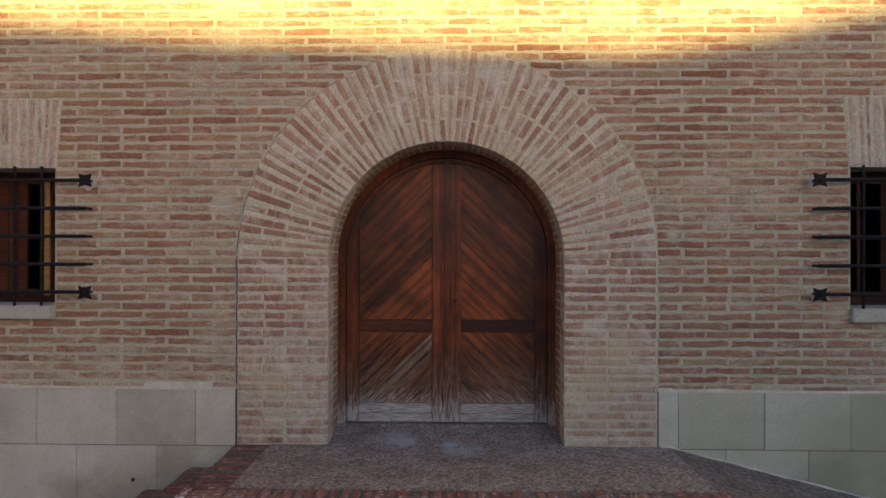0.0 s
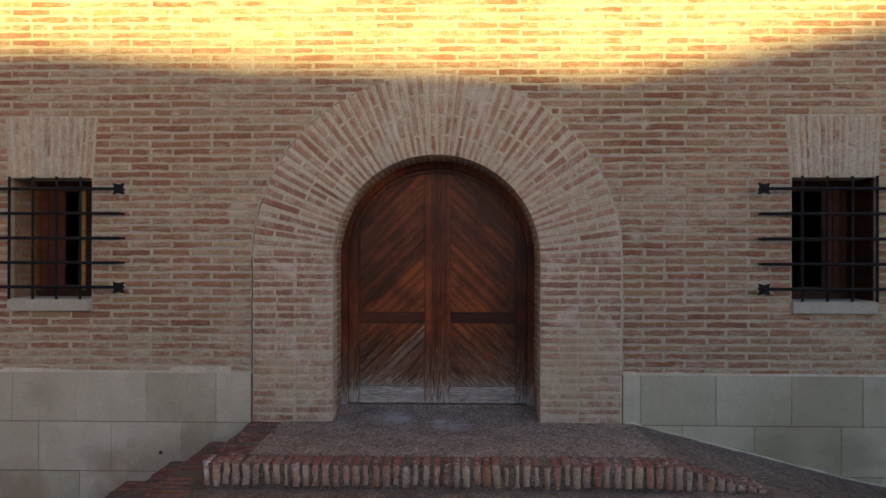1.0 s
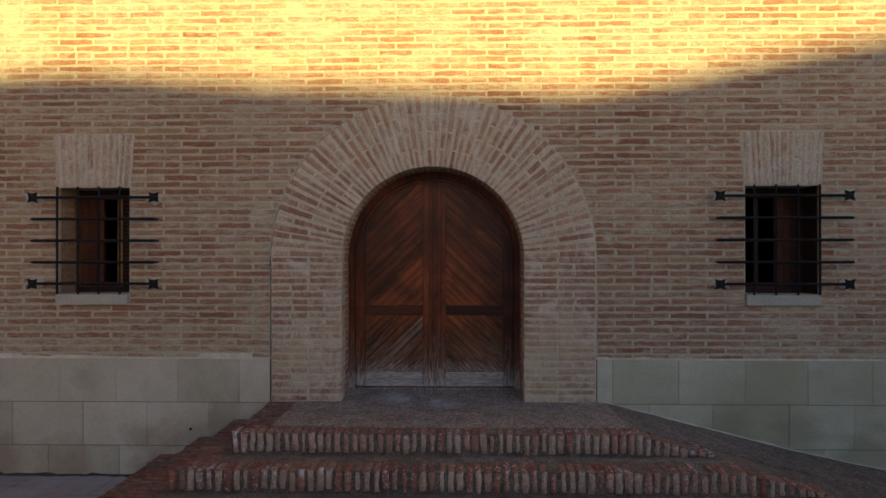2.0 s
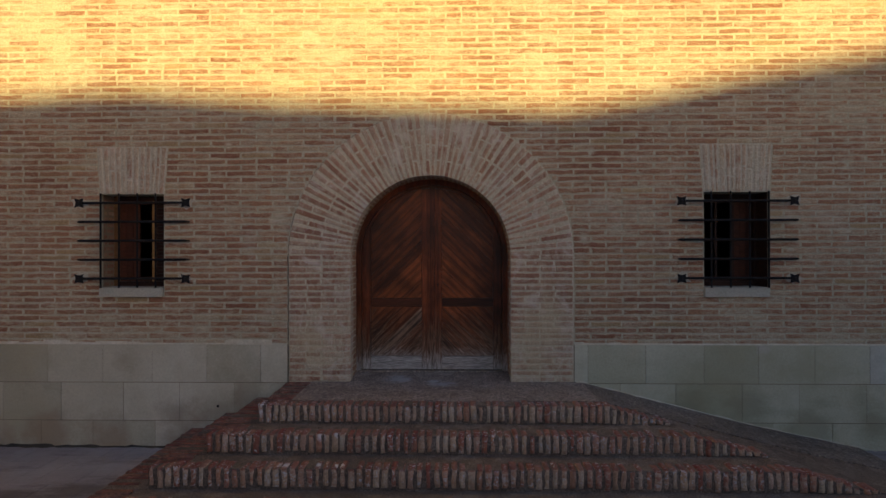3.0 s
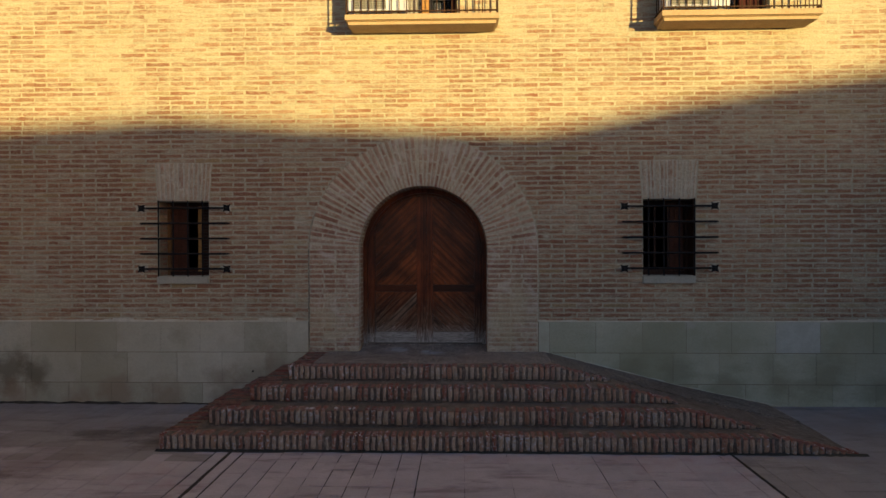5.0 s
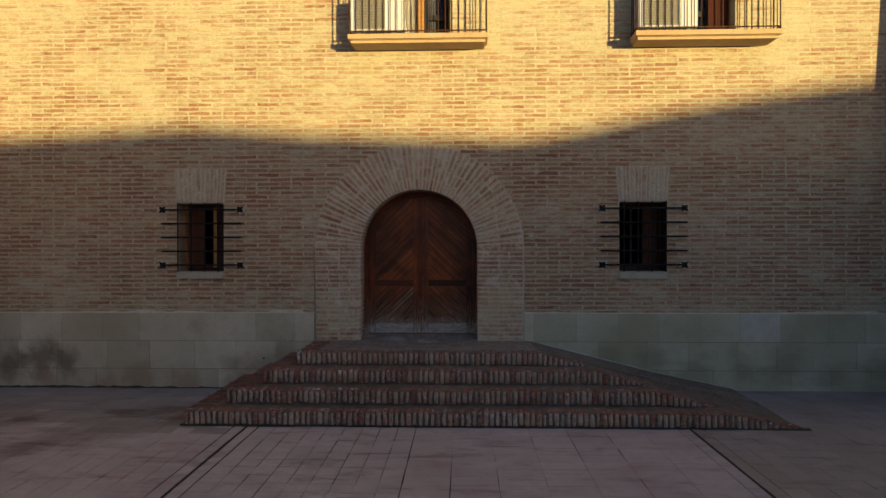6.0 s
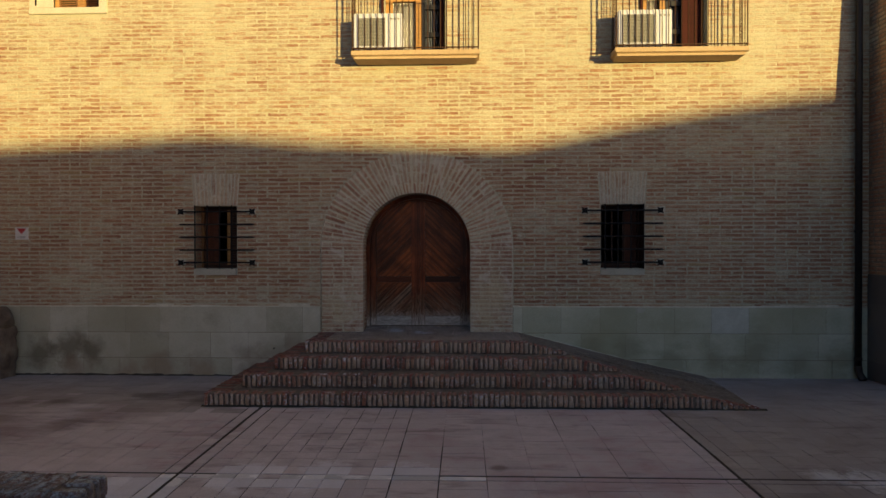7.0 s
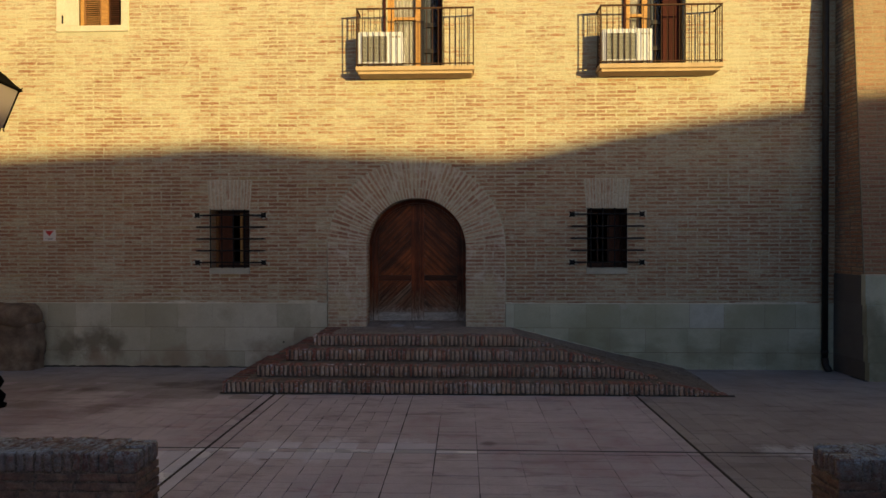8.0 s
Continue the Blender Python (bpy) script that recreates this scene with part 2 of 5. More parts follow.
def varied(name, by_object, stops, rough=0.85, spots=None, spread=0.35, bump=0.35, blotch=4.0, gloss=None, smear=None):
    """Cut stone or tile: each piece has a tone of its own, with blotches and grit."""
    m, t, b = material(name, rough)
    p = place(t)
    r = chance(t, by_object)
    g = grain(t, p, blotch, 5, 0.62)
    w = grain(t, p, 0.6, 3, 0.5)
    f = grain(t, p, 55, 5, 0.7)
    k = calc(t, "ADD", calc(t, "MULTIPLY", r, spread), calc(t, "MULTIPLY", g, 1.0 - spread))
    col = ramp(t, k, stops)
    col = mix(t, 0.4, col, ramp(t, f, [(0.3, 0.65), (0.7, 1.2)]), "MULTIPLY")
    if smear:
        # trodden dirt drawn out along the facade, and small dark specks
        s = grain(t, place(t, (0.8, 2.8, 1.0)), 1.7, 7, 0.68, 0.4)
        col = mix(t, ramp(t, s, [(0.53, 0.0), (0.68, 0.7)]), col, smear)
        col = mix(t, ramp(t, grain(t, place(t, (3.0, 9.0, 1.0)), 2.4, 5, 0.7), [(0.64, 0.0), (0.70, 0.6)]), col, smear)
    if spots:
        col = mix(t, ramp(t, calc(t, "ADD", calc(t, "MULTIPLY", w, 0.55), calc(t, "MULTIPLY", g, 0.45)), [(0.5, 0.0), (0.62, 0.7)]), col, spots)
    t.links.new(col, b.inputs["Base Color"])
    if gloss:
        t.links.new(ramp(t, calc(t, "ADD", calc(t, "MULTIPLY", w, 0.6), calc(t, "MULTIPLY", g, 0.4)), [(0.44, gloss[0]), (0.58, gloss[1])]), b.inputs["Roughness"])
    relief(t, b, calc(t, "ADD", f, g), bump, 0.003)
    return m


plinth_stone = varied("plinth_sandstone", True, [(0.3, (0.365, 0.355, 0.27)), (0.5, (0.485, 0.48, 0.385)), (0.7, (0.59, 0.59, 0.50))], 0.8, (0.335, 0.315, 0.22), 0.24, blotch=2.2)
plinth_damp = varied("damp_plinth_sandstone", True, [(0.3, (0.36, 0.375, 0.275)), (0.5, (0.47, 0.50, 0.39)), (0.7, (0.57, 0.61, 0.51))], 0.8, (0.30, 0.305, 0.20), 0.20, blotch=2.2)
plinth_pale = varied("pale_plinth_block", True, [(0.2, (0.38, 0.41, 0.36)), (0.5, (0.48, 0.515, 0.46)), (0.8, (0.60, 0.64, 0.59))], 0.8, None, 0.2, blotch=6)
frame_stone = rough_stuff("cream_stone", [(0.3, (0.52, 0.48, 0.40)), (0.7, (0.66, 0.62, 0.54))], 5, bump=0.25)
sill_stone = rough_stuff("sill_stone", [(0.3, (0.38, 0.39, 0.33)), (0.7, (0.50, 0.51, 0.45))], 6, bump=0.25)
tile_one = varied("paving_tile", True, [(0.25, (0.31, 0.288, 0.33)), (0.5, (0.405, 0.375, 0.425)), (0.75, (0.51, 0.475, 0.53))], 0.8, (0.30, 0.215, 0.235), 0.12, gloss=(0.6, 0.9), smear=(0.15, 0.115, 0.13))
tile_many = varied("paving_tile_field", False, [(0.25, (0.31, 0.288, 0.33)), (0.5, (0.405, 0.375, 0.425)), (0.75, (0.51, 0.475, 0.53))], 0.8, (0.30, 0.215, 0.235), 0.12, gloss=(0.6, 0.9), smear=(0.15, 0.115, 0.13))
slab_many = varied("grey_slab_field", False, [(0.25, (0.215, 0.205, 0.215)), (0.5, (0.285, 0.272, 0.285)), (0.75, (0.365, 0.35, 0.36))], 0.8, (0.20, 0.18, 0.18), 0.12, gloss=(0.6, 0.9), smear=(0.12, 0.105, 0.115))
blue_tile = varied("bluish_tile", True, [(0.2, (0.38, 0.39, 0.47)), (0.5, (0.50, 0.515, 0.60)), (0.8, (0.63, 0.645, 0.72))], 0.7, None, 0.3, gloss=(0.5, 0.8))
sett_stone = varied("wet_pale_setts", True, [(0.15, (0.46, 0.48, 0.52)), (0.5, (0.62, 0.64, 0.69)), (0.85, (0.76, 0.78, 0.82))], 0.4, None, 0.6, gloss=(0.2, 0.5))


for m in (tile_one, tile_many):
    spill(m, [(-2.85, -1.30, 0, 0.42), (-3.35, -1.4, 0, 0.30), (-2.45, -1.75, 0, 0.2), (-4.3, -1.75, 0, 0.24), (-4.7, -1.85, 0, 0.2), (-4.6, -2.6, 0, 0.34), (-3.6, -2.7, 0, 0.3), (-1.05, -4.38, 0, 0.11), (1.02, -3.90, 0, 0.09)], (0.12, 0.092, 0.095), 0.75, 2.0, 0.8, (0.6, 1.6, 1))
# broad darker areas over the west side of the paving
for m in (tile_one, tile_many, slab_many):
    spill(m, [(-5.0, -2.0, 0, 1.2), (-4.2, -3.2, 0, 0.9), (-3.3, -2.2, 0, 0.7), (-5.6, -3.4, 0, 0.9)], (0.15, 0.12, 0.13), 0.5, 1.9, 0.9, (0.5, 1.4, 1))
spill(slab_many, [(-2.85, -1.30, -0.02, 0.42), (-3.35, -1.4, -0.02, 0.30), (-2.6, -1.7, 0, 0.3), (-4.3, -1.75, 0, 0.24), (-4.7, -1.85, 0, 0.2)], (0.085, 0.066, 0.068), 0.8, 2.0, 0.8, (0.6, 1.6, 1))
spill(slab_many, [(3.75, -4.05, 0, 0.2), (4.1, -4.12, 0, 0.3), (4.55, -4.08, 0, 0.3), (4.95, -4.15, 0, 0.25)], (0.50, 0.52, 0.58), 0.75)
for m in (tile_one, tile_many):
    spill(m, [(-2.1, -4.5, 0, 0.35), (-2.5, -4.4, 0, 0.25), (-2.0, -5.0, 0, 0.3), (-1.1, -4.0, 0, 0.25), (-0.5, -3.98, 0, 0.25), (0.2, -4.0, 0, 0.25), (-1.2, -4.32, 0, 0.25), (-0.6, -4.32, 0, 0.2)], (0.52, 0.535, 0.62), 0.85)
spill(plinth_stone, [(-5.30, -0.03, 0.38, 0.34), (-4.98, -0.03, 0.34, 0.26), (-5.75, -0.03, 0.25, 0.32)], (0.14, 0.125, 0.085), 0.8, 1.6, 0.4)
spill(plinth_stone, [(-3.9, -0.03, 0.08, 0.32), (-3.3, -0.03, 0.05, 0.30), (-5.2, -0.03, 0.05, 0.30), (-4.4, -0.03, 0.0, 0.25), (-2.45, -0.03, 0.08, 0.34)], (0.27, 0.195, 0.135), 0.6, 1.8, 0.3)
spill(plinth_stone, [(-2.1, -0.03, 0.30, 0.30), (-2.62, -0.03, 0.32, 0.20), (-3.1, -0.03, 0.84, 0.16), (-1.85, -0.03, 0.48, 0.2)], (0.27, 0.225, 0.165), 0.45, 2.0, 0.3)
# darker green low on the east plinth
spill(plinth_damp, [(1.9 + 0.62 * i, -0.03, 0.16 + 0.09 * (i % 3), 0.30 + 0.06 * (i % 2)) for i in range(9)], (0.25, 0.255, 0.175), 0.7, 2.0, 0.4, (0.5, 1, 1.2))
# darker green round the corner of the wing's foot
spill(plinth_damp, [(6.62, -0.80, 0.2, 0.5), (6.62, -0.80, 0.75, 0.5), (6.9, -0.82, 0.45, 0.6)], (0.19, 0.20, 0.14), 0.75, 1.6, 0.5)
spill(plinth_damp, [(3.3, -0.03, 0.98, 0.10)], (0.50, 0.51, 0.47))


def wood(name, dark, light, bleach=None, along=(1, 1, 14), by_object=True, rough=0.5, rings=0.0):
    """Stained boards; bleach: weathered grey from that height down, in a ragged line."""
    m, t, b = material(name, rough)
    b.inputs["Specular IOR Level"].default_value = 0.3
    p = local(t, along)
    r = chance(t, by_object)
    off = node(t, "CombineXYZ", {0: calc(t, "MULTIPLY", r, 37.0), 1: calc(t, "MULTIPLY", r, 11.0), 2: calc(t, "MULTIPLY", r, 5.0)}).outputs[0]
    p = node(t, "VectorMath", {0: p, 1: off}, operation="ADD").outputs[0]
    g = grain(t, p, 3.0, 6, 0.65, 1.2)
    f = grain(t, p, 11.0, 5, 0.7, 0.4)
    k = calc(t, "ADD", calc(t, "MULTIPLY", g, 0.74), calc(t, "MULTIPLY", r, 0.26))
    col = ramp(t, k, [(0.25, dark), (0.75, light)])
    col = mix(t, 0.65, col, ramp(t, f, [(0.38, 0.45), (0.62, 1.3)]), "MULTIPLY")
    if rings:
        # growth rings that run out in long arches
        n = node(t, "TexWave", {"Vector": p, "Scale": 0.34, "Distortion": 4.0, "Detail": 2.5, "Detail Scale": 1.4})
        n.bands_direction = "Z" if along[2] > 1 else "X"
        col = mix(t, rings, col, ramp(t, n.outputs["Fac"], [(0.1, 0.45), (0.6, 1.25)]), "MULTIPLY")
    if bleach:
        stain = grain(t, node(t, "NewGeometry").outputs["Position"], 2.3, 4, 0.6, 0.5)
        col = mix(t, 0.85, col, ramp(t, stain, [(0.36, 0.35), (0.58, 1.15)]), "MULTIPLY")
        z = node(t, "SeparateXYZ", {0: node(t, "NewGeometry").outputs["Position"]}).outputs[2]
        edge = calc(t, "ADD", calc(t, "MULTIPLY", calc(t, "SUBTRACT", bleach[1], z), 1.0 / (bleach[1] - bleach[0])), calc(t, "MULTIPLY", calc(t, "SUBTRACT", f, 0.5), 1.7))
        dry = calc(t, "ADD", calc(t, "MULTIPLY", calc(t, "SUBTRACT", bleach[1] + 0.34, z), 1.7), calc(t, "MULTIPLY", calc(t, "SUBTRACT", g, 0.5), 2.4))
        col = mix(t, ramp(t, dry, [(0.1, 0.0), (0.75, 0.8)]), col, mix(t, 0.9, (0.20, 0.125, 0.08), ramp(t, f, [(0.40, 0.2), (0.60, 1.4)]), "MULTIPLY"))
        w = ramp(t, edge, [(0.25, 0.0), (1.1 / 1.2, 0.9)])
        col = mix(t, w, col, mix(t, 0.85, (0.46, 0.45, 0.43), ramp(t, f, [(0.38, 0.3), (0.62, 1.25)]), "MULTIPLY"))
        t.links.new(ramp(t, w, [(0.0, rough), (0.8, 0.85)]), b.inputs["Roughness"])
    t.links.new(col, b.inputs["Base Color"])
    relief(t, b, f, 0.5, 0.002)
    return m


door_wood = wood("door_wood", (0.045, 0.012, 0.005), (0.34, 0.088, 0.024), (0.66, 0.98), rough=0.38, rings=0.55)
door_wood_worn = wood("door_wood_worn", (0.10, 0.05, 0.03), (0.62, 0.42, 0.29), (0.66, 0.98), rough=0.6, rings=1.0)
door_wood_grey = wood("door_wood_bleached", (0.045, 0.012, 0.005), (0.34, 0.088, 0.024), (0.86, 1.10), (1, 1, 14), rough=0.5)
door_wood_flat = wood("door_wood_crosswise", (0.028, 0.008, 0.004), (0.25, 0.057, 0.017), (0.66, 0.95), (14, 1, 1), rough=0.38, rings=0.4)
door_wood_dark = wood("door_wood_dark", (0.018, 0.006, 0.003), (0.11, 0.028, 0.010), rough=0.38)
window_wood = wood("window_wood", (0.16, 0.075, 0.03), (0.34, 0.18, 0.075), rough=0.5)
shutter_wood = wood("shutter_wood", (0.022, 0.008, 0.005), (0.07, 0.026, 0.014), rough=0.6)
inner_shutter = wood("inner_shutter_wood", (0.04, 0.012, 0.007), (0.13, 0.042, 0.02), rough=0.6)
ochre_wood = wood("ochre_wood", (0.36, 0.18, 0.06), (0.52, 0.29, 0.10), rough=0.5)
red_wood = wood("red_wood", (0.030, 0.004, 0.003), (0.062, 0.010, 0.007), rough=0.85)


def plain(name, color, rough=0.6, metal=0.0, var=0.2, scale=20, shine=0.5):
    m, t, b = material(name, rough, metal)
    b.inputs["Specular IOR Level"].default_value = shine
    g = grain(t, place(t), scale, 5, 0.65)
    col = mix(t, 1.0, color, ramp(t, g, [(0.3, 1.0 - var), (0.7, 1.0 + var)]), "MULTIPLY")
    t.links.new(col, b.inputs["Base Color"])
    relief(t, b, g, 0.15, 0.002)
    return m


iron = plain("wrought_iron", (0.011, 0.011, 0.013), 0.7, 0.0, 0.4, 60, 0.2)
lamp_iron = plain("lamp_iron", (0.0035, 0.003, 0.003), 0.85, 0.0, 0.3, 60, 0.04)
rust_iron = plain("railing_iron", (0.05, 0.022, 0.012), 0.75, 0.0, 0.4, 60, 0.25)
pipe_metal = plain("pipe_metal", (0.028, 0.025, 0.025), 0.5, 0.5, 0.3, 10)
white_enamel = plain("white_enamel", (0.60, 0.63, 0.74), 0.4, 0.0, 0.06, 6)
fan_grey = plain("fan_grille", (0.30, 0.30, 0.29), 0.5, 0.0, 0.1)
fan_dark = plain("fan_dark", (0.12, 0.12, 0.12), 0.6)
sign_white = plain("sign_white", (0.62, 0.62, 0.62), 0.5, 0, 0.05)
sign_red = plain("sign_red", (0.42, 0.03, 0.035), 0.5, 0, 0.05)
sign_grey = plain("sign_grey", (0.25, 0.25, 0.26), 0.5, 0, 0.05)
curtain_cloth = plain("curtain_cloth", (0.24, 0.235, 0.25), 0.9, 0, 0.1)
blue_cloth = plain("blue_cloth", (0.055, 0.065, 0.10), 0.9, 0, 0.15)
navy_paint = plain("navy_paint", (0.009, 0.0095, 0.016), 0.6, 0.0, 0.2)
rock_stone = rough_stuff("old_stone", [(0.32, (0.07, 0.048, 0.035)), (0.48, (0.17, 0.125, 0.09)), (0.68, (0.31, 0.26, 0.20))], 5, bump=0.9, depth=0.01)
# darker copy of the wing's foot stone, for its shaded return
wing_stone_shaded = varied("wing_stone_shaded", True, [(0.2, (0.075, 0.07, 0.066)), (0.8, (0.125, 0.12, 0.115))], 0.8)
balcony_stone = rough_stuff("balcony_stone", [(0.3, (0.44, 0.31, 0.185)), (0.7, (0.56, 0.42, 0.27))], 5, bump=0.25)

glass, gt, gb = material("dark_glass", 0.05)
gb.inputs["Base Color"].default_value = (0.85, 0.85, 0.85, 1)
gb.inputs["Specular IOR Level"].default_value = 0.2
gb.inputs["Transmission Weight"].default_value = 1.0
gb.inputs["IOR"].default_value = 1.06
frosted, ft, fb = material("lantern_glass", 0.35)
fb.inputs["Base Color"].default_value = (0.42, 0.36, 0.36, 1)
fb.inputs["Transmission Weight"].default_value = 0.35


for m in (brick_one, brick_many, brick_arch):
    spill(m, [(-1.53, 0.0, 2.29, 0.085), (-1.60, 0.0, 2.25, 0.06), (1.55, 0.0, 2.07, 0.07), (-2.05, 0.0, 3.02, 0.05), (1.62, 0.0, 2.95, 0.05), (-0.42, 0.0, 2.72, 0.10), (-0.36, 0.0, 2.85, 0.07)], (0.54, 0.525, 0.42), 0.7, 1.8, 0.6)


def bloom(m, scale, start, full, amount, color):
    """Pale salts and washed-out lime, cloudy across bricks and joints alike."""
    t = m.node_tree
    b = t.nodes["Principled BSDF"]
    cloud = grain(t, place(t), scale, 7, 0.68, 0.7)
    col = b.inputs["Base Color"].links[0].from_socket
    t.links.new(mix(t, ramp(t, cloud, [(start, 0.0), (full, amount)]), col, color), b.inputs["Base Color"])


for m in (brick_arch, arch_mortar, brick_limed, lintel_mortar):
    bloom(m, 4.0, 0.52, 0.68, 0.62, (0.64, 0.61, 0.54))
    spill(m, [(1.05, -0.01, 0.9, 0.30), (1.2, -0.01, 1.25, 0.32), (-1.2, -0.01, 1.0, 0.24)], (0.50, 0.44, 0.29), 0.5, 1.8, 0.6)
for m in (brick_one, brick_many, mortar):
    bloom(m, 2.4, 0.54, 0.72, 0.30, (0.56, 0.54, 0.45))


# ---- geometry ----
class Geo:
    """Collects vertices and faces; part() and structure() turn it into one mesh object."""

    def __init__(self):
        self.v, self.f, self.rim = [], [], []

    def add(self, verts, faces, rim=()):
        n = len(self.v)
        self.rim.extend(rim)
        self.v.extend(verts)
        self.f.extend([tuple(i + n for i in f) for f in faces])
        return self

    def box(self, x0, x1, y0, y1, z0, z1):
        return self.add([(x0, y0, z0), (x1, y0, z0), (x1, y1, z0), (x0, y1, z0), (x0, y0, z1), (x1, y0, z1), (x1, y1, z1), (x0, y1, z1)],
                        [(0, 3, 2, 1), (4, 5, 6, 7), (0, 1, 5, 4), (1, 2, 6, 5), (2, 3, 7, 6), (3, 0, 4, 7)])

    def prism(self, poly, y0, y1):
        """A polygon of (x, z), counter-clockwise seen from the street, from y0 (front) to y1."""
        n = len(poly)
        v = [(x, y0, z) for x, z in poly] + [(x, y1, z) for x, z in poly]
        f = [tuple(range(n)), tuple(range(2 * n - 1, n - 1, -1))]
        f += [(i, i + n, (i + 1) % n + n, (i + 1) % n) for i in range(n)]
        return self.add(v, f)

    def plan(self, poly, z0, z1):
        """A polygon of (x, y), counter-clockwise from above."""
        n = len(poly)
        v = [(x, y, z0) for x, y in poly] + [(x, y, z1) for x, y in poly]
        f = [tuple(range(n - 1, -1, -1)), tuple(range(n, 2 * n))]
        f += [(i, (i + 1) % n, (i + 1) % n + n, i + n) for i in range(n)]
        return self.add(v, f)

    def tube(self, a, b, r, seg=8, r2=None):
        a, b = Vector(a), Vector(b)
        d = (b - a).normalized()
        u = d.orthogonal().normalized()
        w = d.cross(u)
        r2 = r if r2 is None else r2
        ring = [(math.cos(2 * math.pi * i / seg), math.sin(2 * math.pi * i / seg)) for i in range(seg)]
        v = [tuple(a + r * (c * u + s * w)) for c, s in ring] + [tuple(b + r2 * (c * u + s * w)) for c, s in ring]
        f = [(i, (i + 1) % seg, (i + 1) % seg + seg, i + seg) for i in range(seg)]
        f += [tuple(range(seg - 1, -1, -1)), tuple(range(seg, 2 * seg))]
        return self.add(v, f)

    def lathe(self, profile, seg=16, at=(0, 0)):
        """A turned form about the upright axis: (radius, z) from the bottom up."""
        n = len(profile)
        v = [(at[0] + r * math.cos(2 * math.pi * i / seg), at[1] + r * math.sin(2 * math.pi * i / seg), z) for r, z in profile for i in range(seg)]
        f = [(k * seg + i, k * seg + (i + 1) % seg, (k + 1) * seg + (i + 1) % seg, (k + 1) * seg + i) for k in range(n - 1) for i in range(seg)]
        f += [tuple(range(seg - 1, -1, -1)), tuple(range((n - 1) * seg, n * seg))]
        return self.add(v, f)

    def mesh(self, name, mats, bevel=0.0, smooth=False, weld=False):
        me = bpy.data.meshes.new(name)
        me.from_pydata(self.v, [], self.f)
        if weld:
            bm = bmesh.new()
            bm.from_mesh(me)
            bmesh.ops.remove_doubles(bm, verts=bm.verts[:], dist=0.0008)
            bm.to_mesh(me)
            bm.free()
        if bevel:
            bm = bmesh.new()
            bm.from_mesh(me)
            bmesh.ops.bevel(bm, geom=[e for e in bm.edges if e.is_manifold and e.calc_face_angle(0) > 0.4], offset=bevel, segments=2, affect="EDGES", clamp_overlap=True)
            bm.to_mesh(me)
            bm.free()
        if self.rim:
            me.attributes.new("rim", "FLOAT", "POINT").data.foreach_set("value", self.rim)
        for m in (mats if isinstance(mats, (list, tuple)) else [mats]):
            me.materials.append(m)
        if smooth:
            me.polygons.foreach_set("use_smooth", [True] * len(me.polygons))
        me.update()
        return me


def part(name, geo, mat, parent, label="", bevel=0.0, smooth=False, weld=False):
    """One mesh object under a thing or a part; the geometry is in the thing's own space."""
    me = geo if isinstance(geo, bpy.types.Mesh) else geo.mesh(name, mat, bevel, smooth, weld)
    ob = new(name, me)
    ob.parent = parent
    return tagged(ob, label)


def piece(name, me, parent, m):
    ob = new(name, me)
    ob.parent = parent
    ob.matrix_basis = m
    return ob


def thing(name, label, category, at=(0, 0, 0), group=""):
    ob = new(name)
    ob.location = at
    ob.empty_display_size = 0.1
    return tagged(ob, label, category, group)


def structure(name, geo, mat, label="", category="", bevel=0.0, weld=False):
    return tagged(new(name, geo.mesh(name, mat, bevel, False, weld)), label, category, "", "structure")


def brick_form(rng, length, depth, height, nx=4, wear=0.0035, proud=0.0, c=0.009, deep=0.004):
    """A hand-made brick with a worn front: x length, z height, front at y=-proud, back at y=depth."""
    l, h = length / 2, height / 2
    xs = [-l + length * i / nx for i in range(nx + 1)]
    top, bot = [h + rng.uniform(-wear, wear * 0.6) for _ in xs], [-h + rng.uniform(-wear * 0.6, wear) for _ in xs]
    xl, xr = -l + rng.uniform(-wear, wear), l + rng.uniform(-wear, wear)
    px = lambda x: xl if x <= -l + 1e-6 else (xr if x >= l - 1e-6 else x)
    inx = lambda x: xl + c if x <= -l + 1e-6 else (xr - c if x >= l - 1e-6 else x)
    n = nx + 1
    v = [(inx(x), -proud + rng.uniform(-0.0015, 0.0015), b + c) for x, b in zip(xs, bot)]
    v += [(inx(x), -proud + rng.uniform(-0.0015, 0.0015), t - c) for x, t in zip(xs, top)]
    v += [(px(x), -proud + deep, b) for x, b in zip(xs, bot)] + [(px(x), -proud + deep, t) for x, t in zip(xs, top)]
    v += [(px(x), depth, b) for x, b in zip(xs, bot)] + [(px(x), depth, t) for x, t in zip(xs, top)]
    f = []
    for i in range(nx):
        f += [(i, i + 1, n + i + 1, n + i), (2 * n + i, 2 * n + i + 1, i + 1, i), (n + i, n + i + 1, 3 * n + i + 1, 3 * n + i),
              (4 * n + i, 4 * n + i + 1, 2 * n + i + 1, 2 * n + i), (3 * n + i, 3 * n + i + 1, 5 * n + i + 1, 5 * n + i)]
    f += [(2 * n, 0, n, 3 * n), (nx, 2 * n + nx, 3 * n + nx, n + nx), (4 * n, 2 * n, 3 * n, 5 * n), (2 * n + nx, 4 * n + nx, 5 * n + nx, 3 * n + nx)]
    return v, f


def rim_of(verts, share=3):
    """1 on the edges of a brick's face, 0 inside the face."""
    n = len(verts) // share
    return [0.0] * n + [1.0] * n + [0.15] * (len(verts) - 2 * n)


def moved(verts, m):
    return [tuple(m @ Vector(p)) for p in verts]

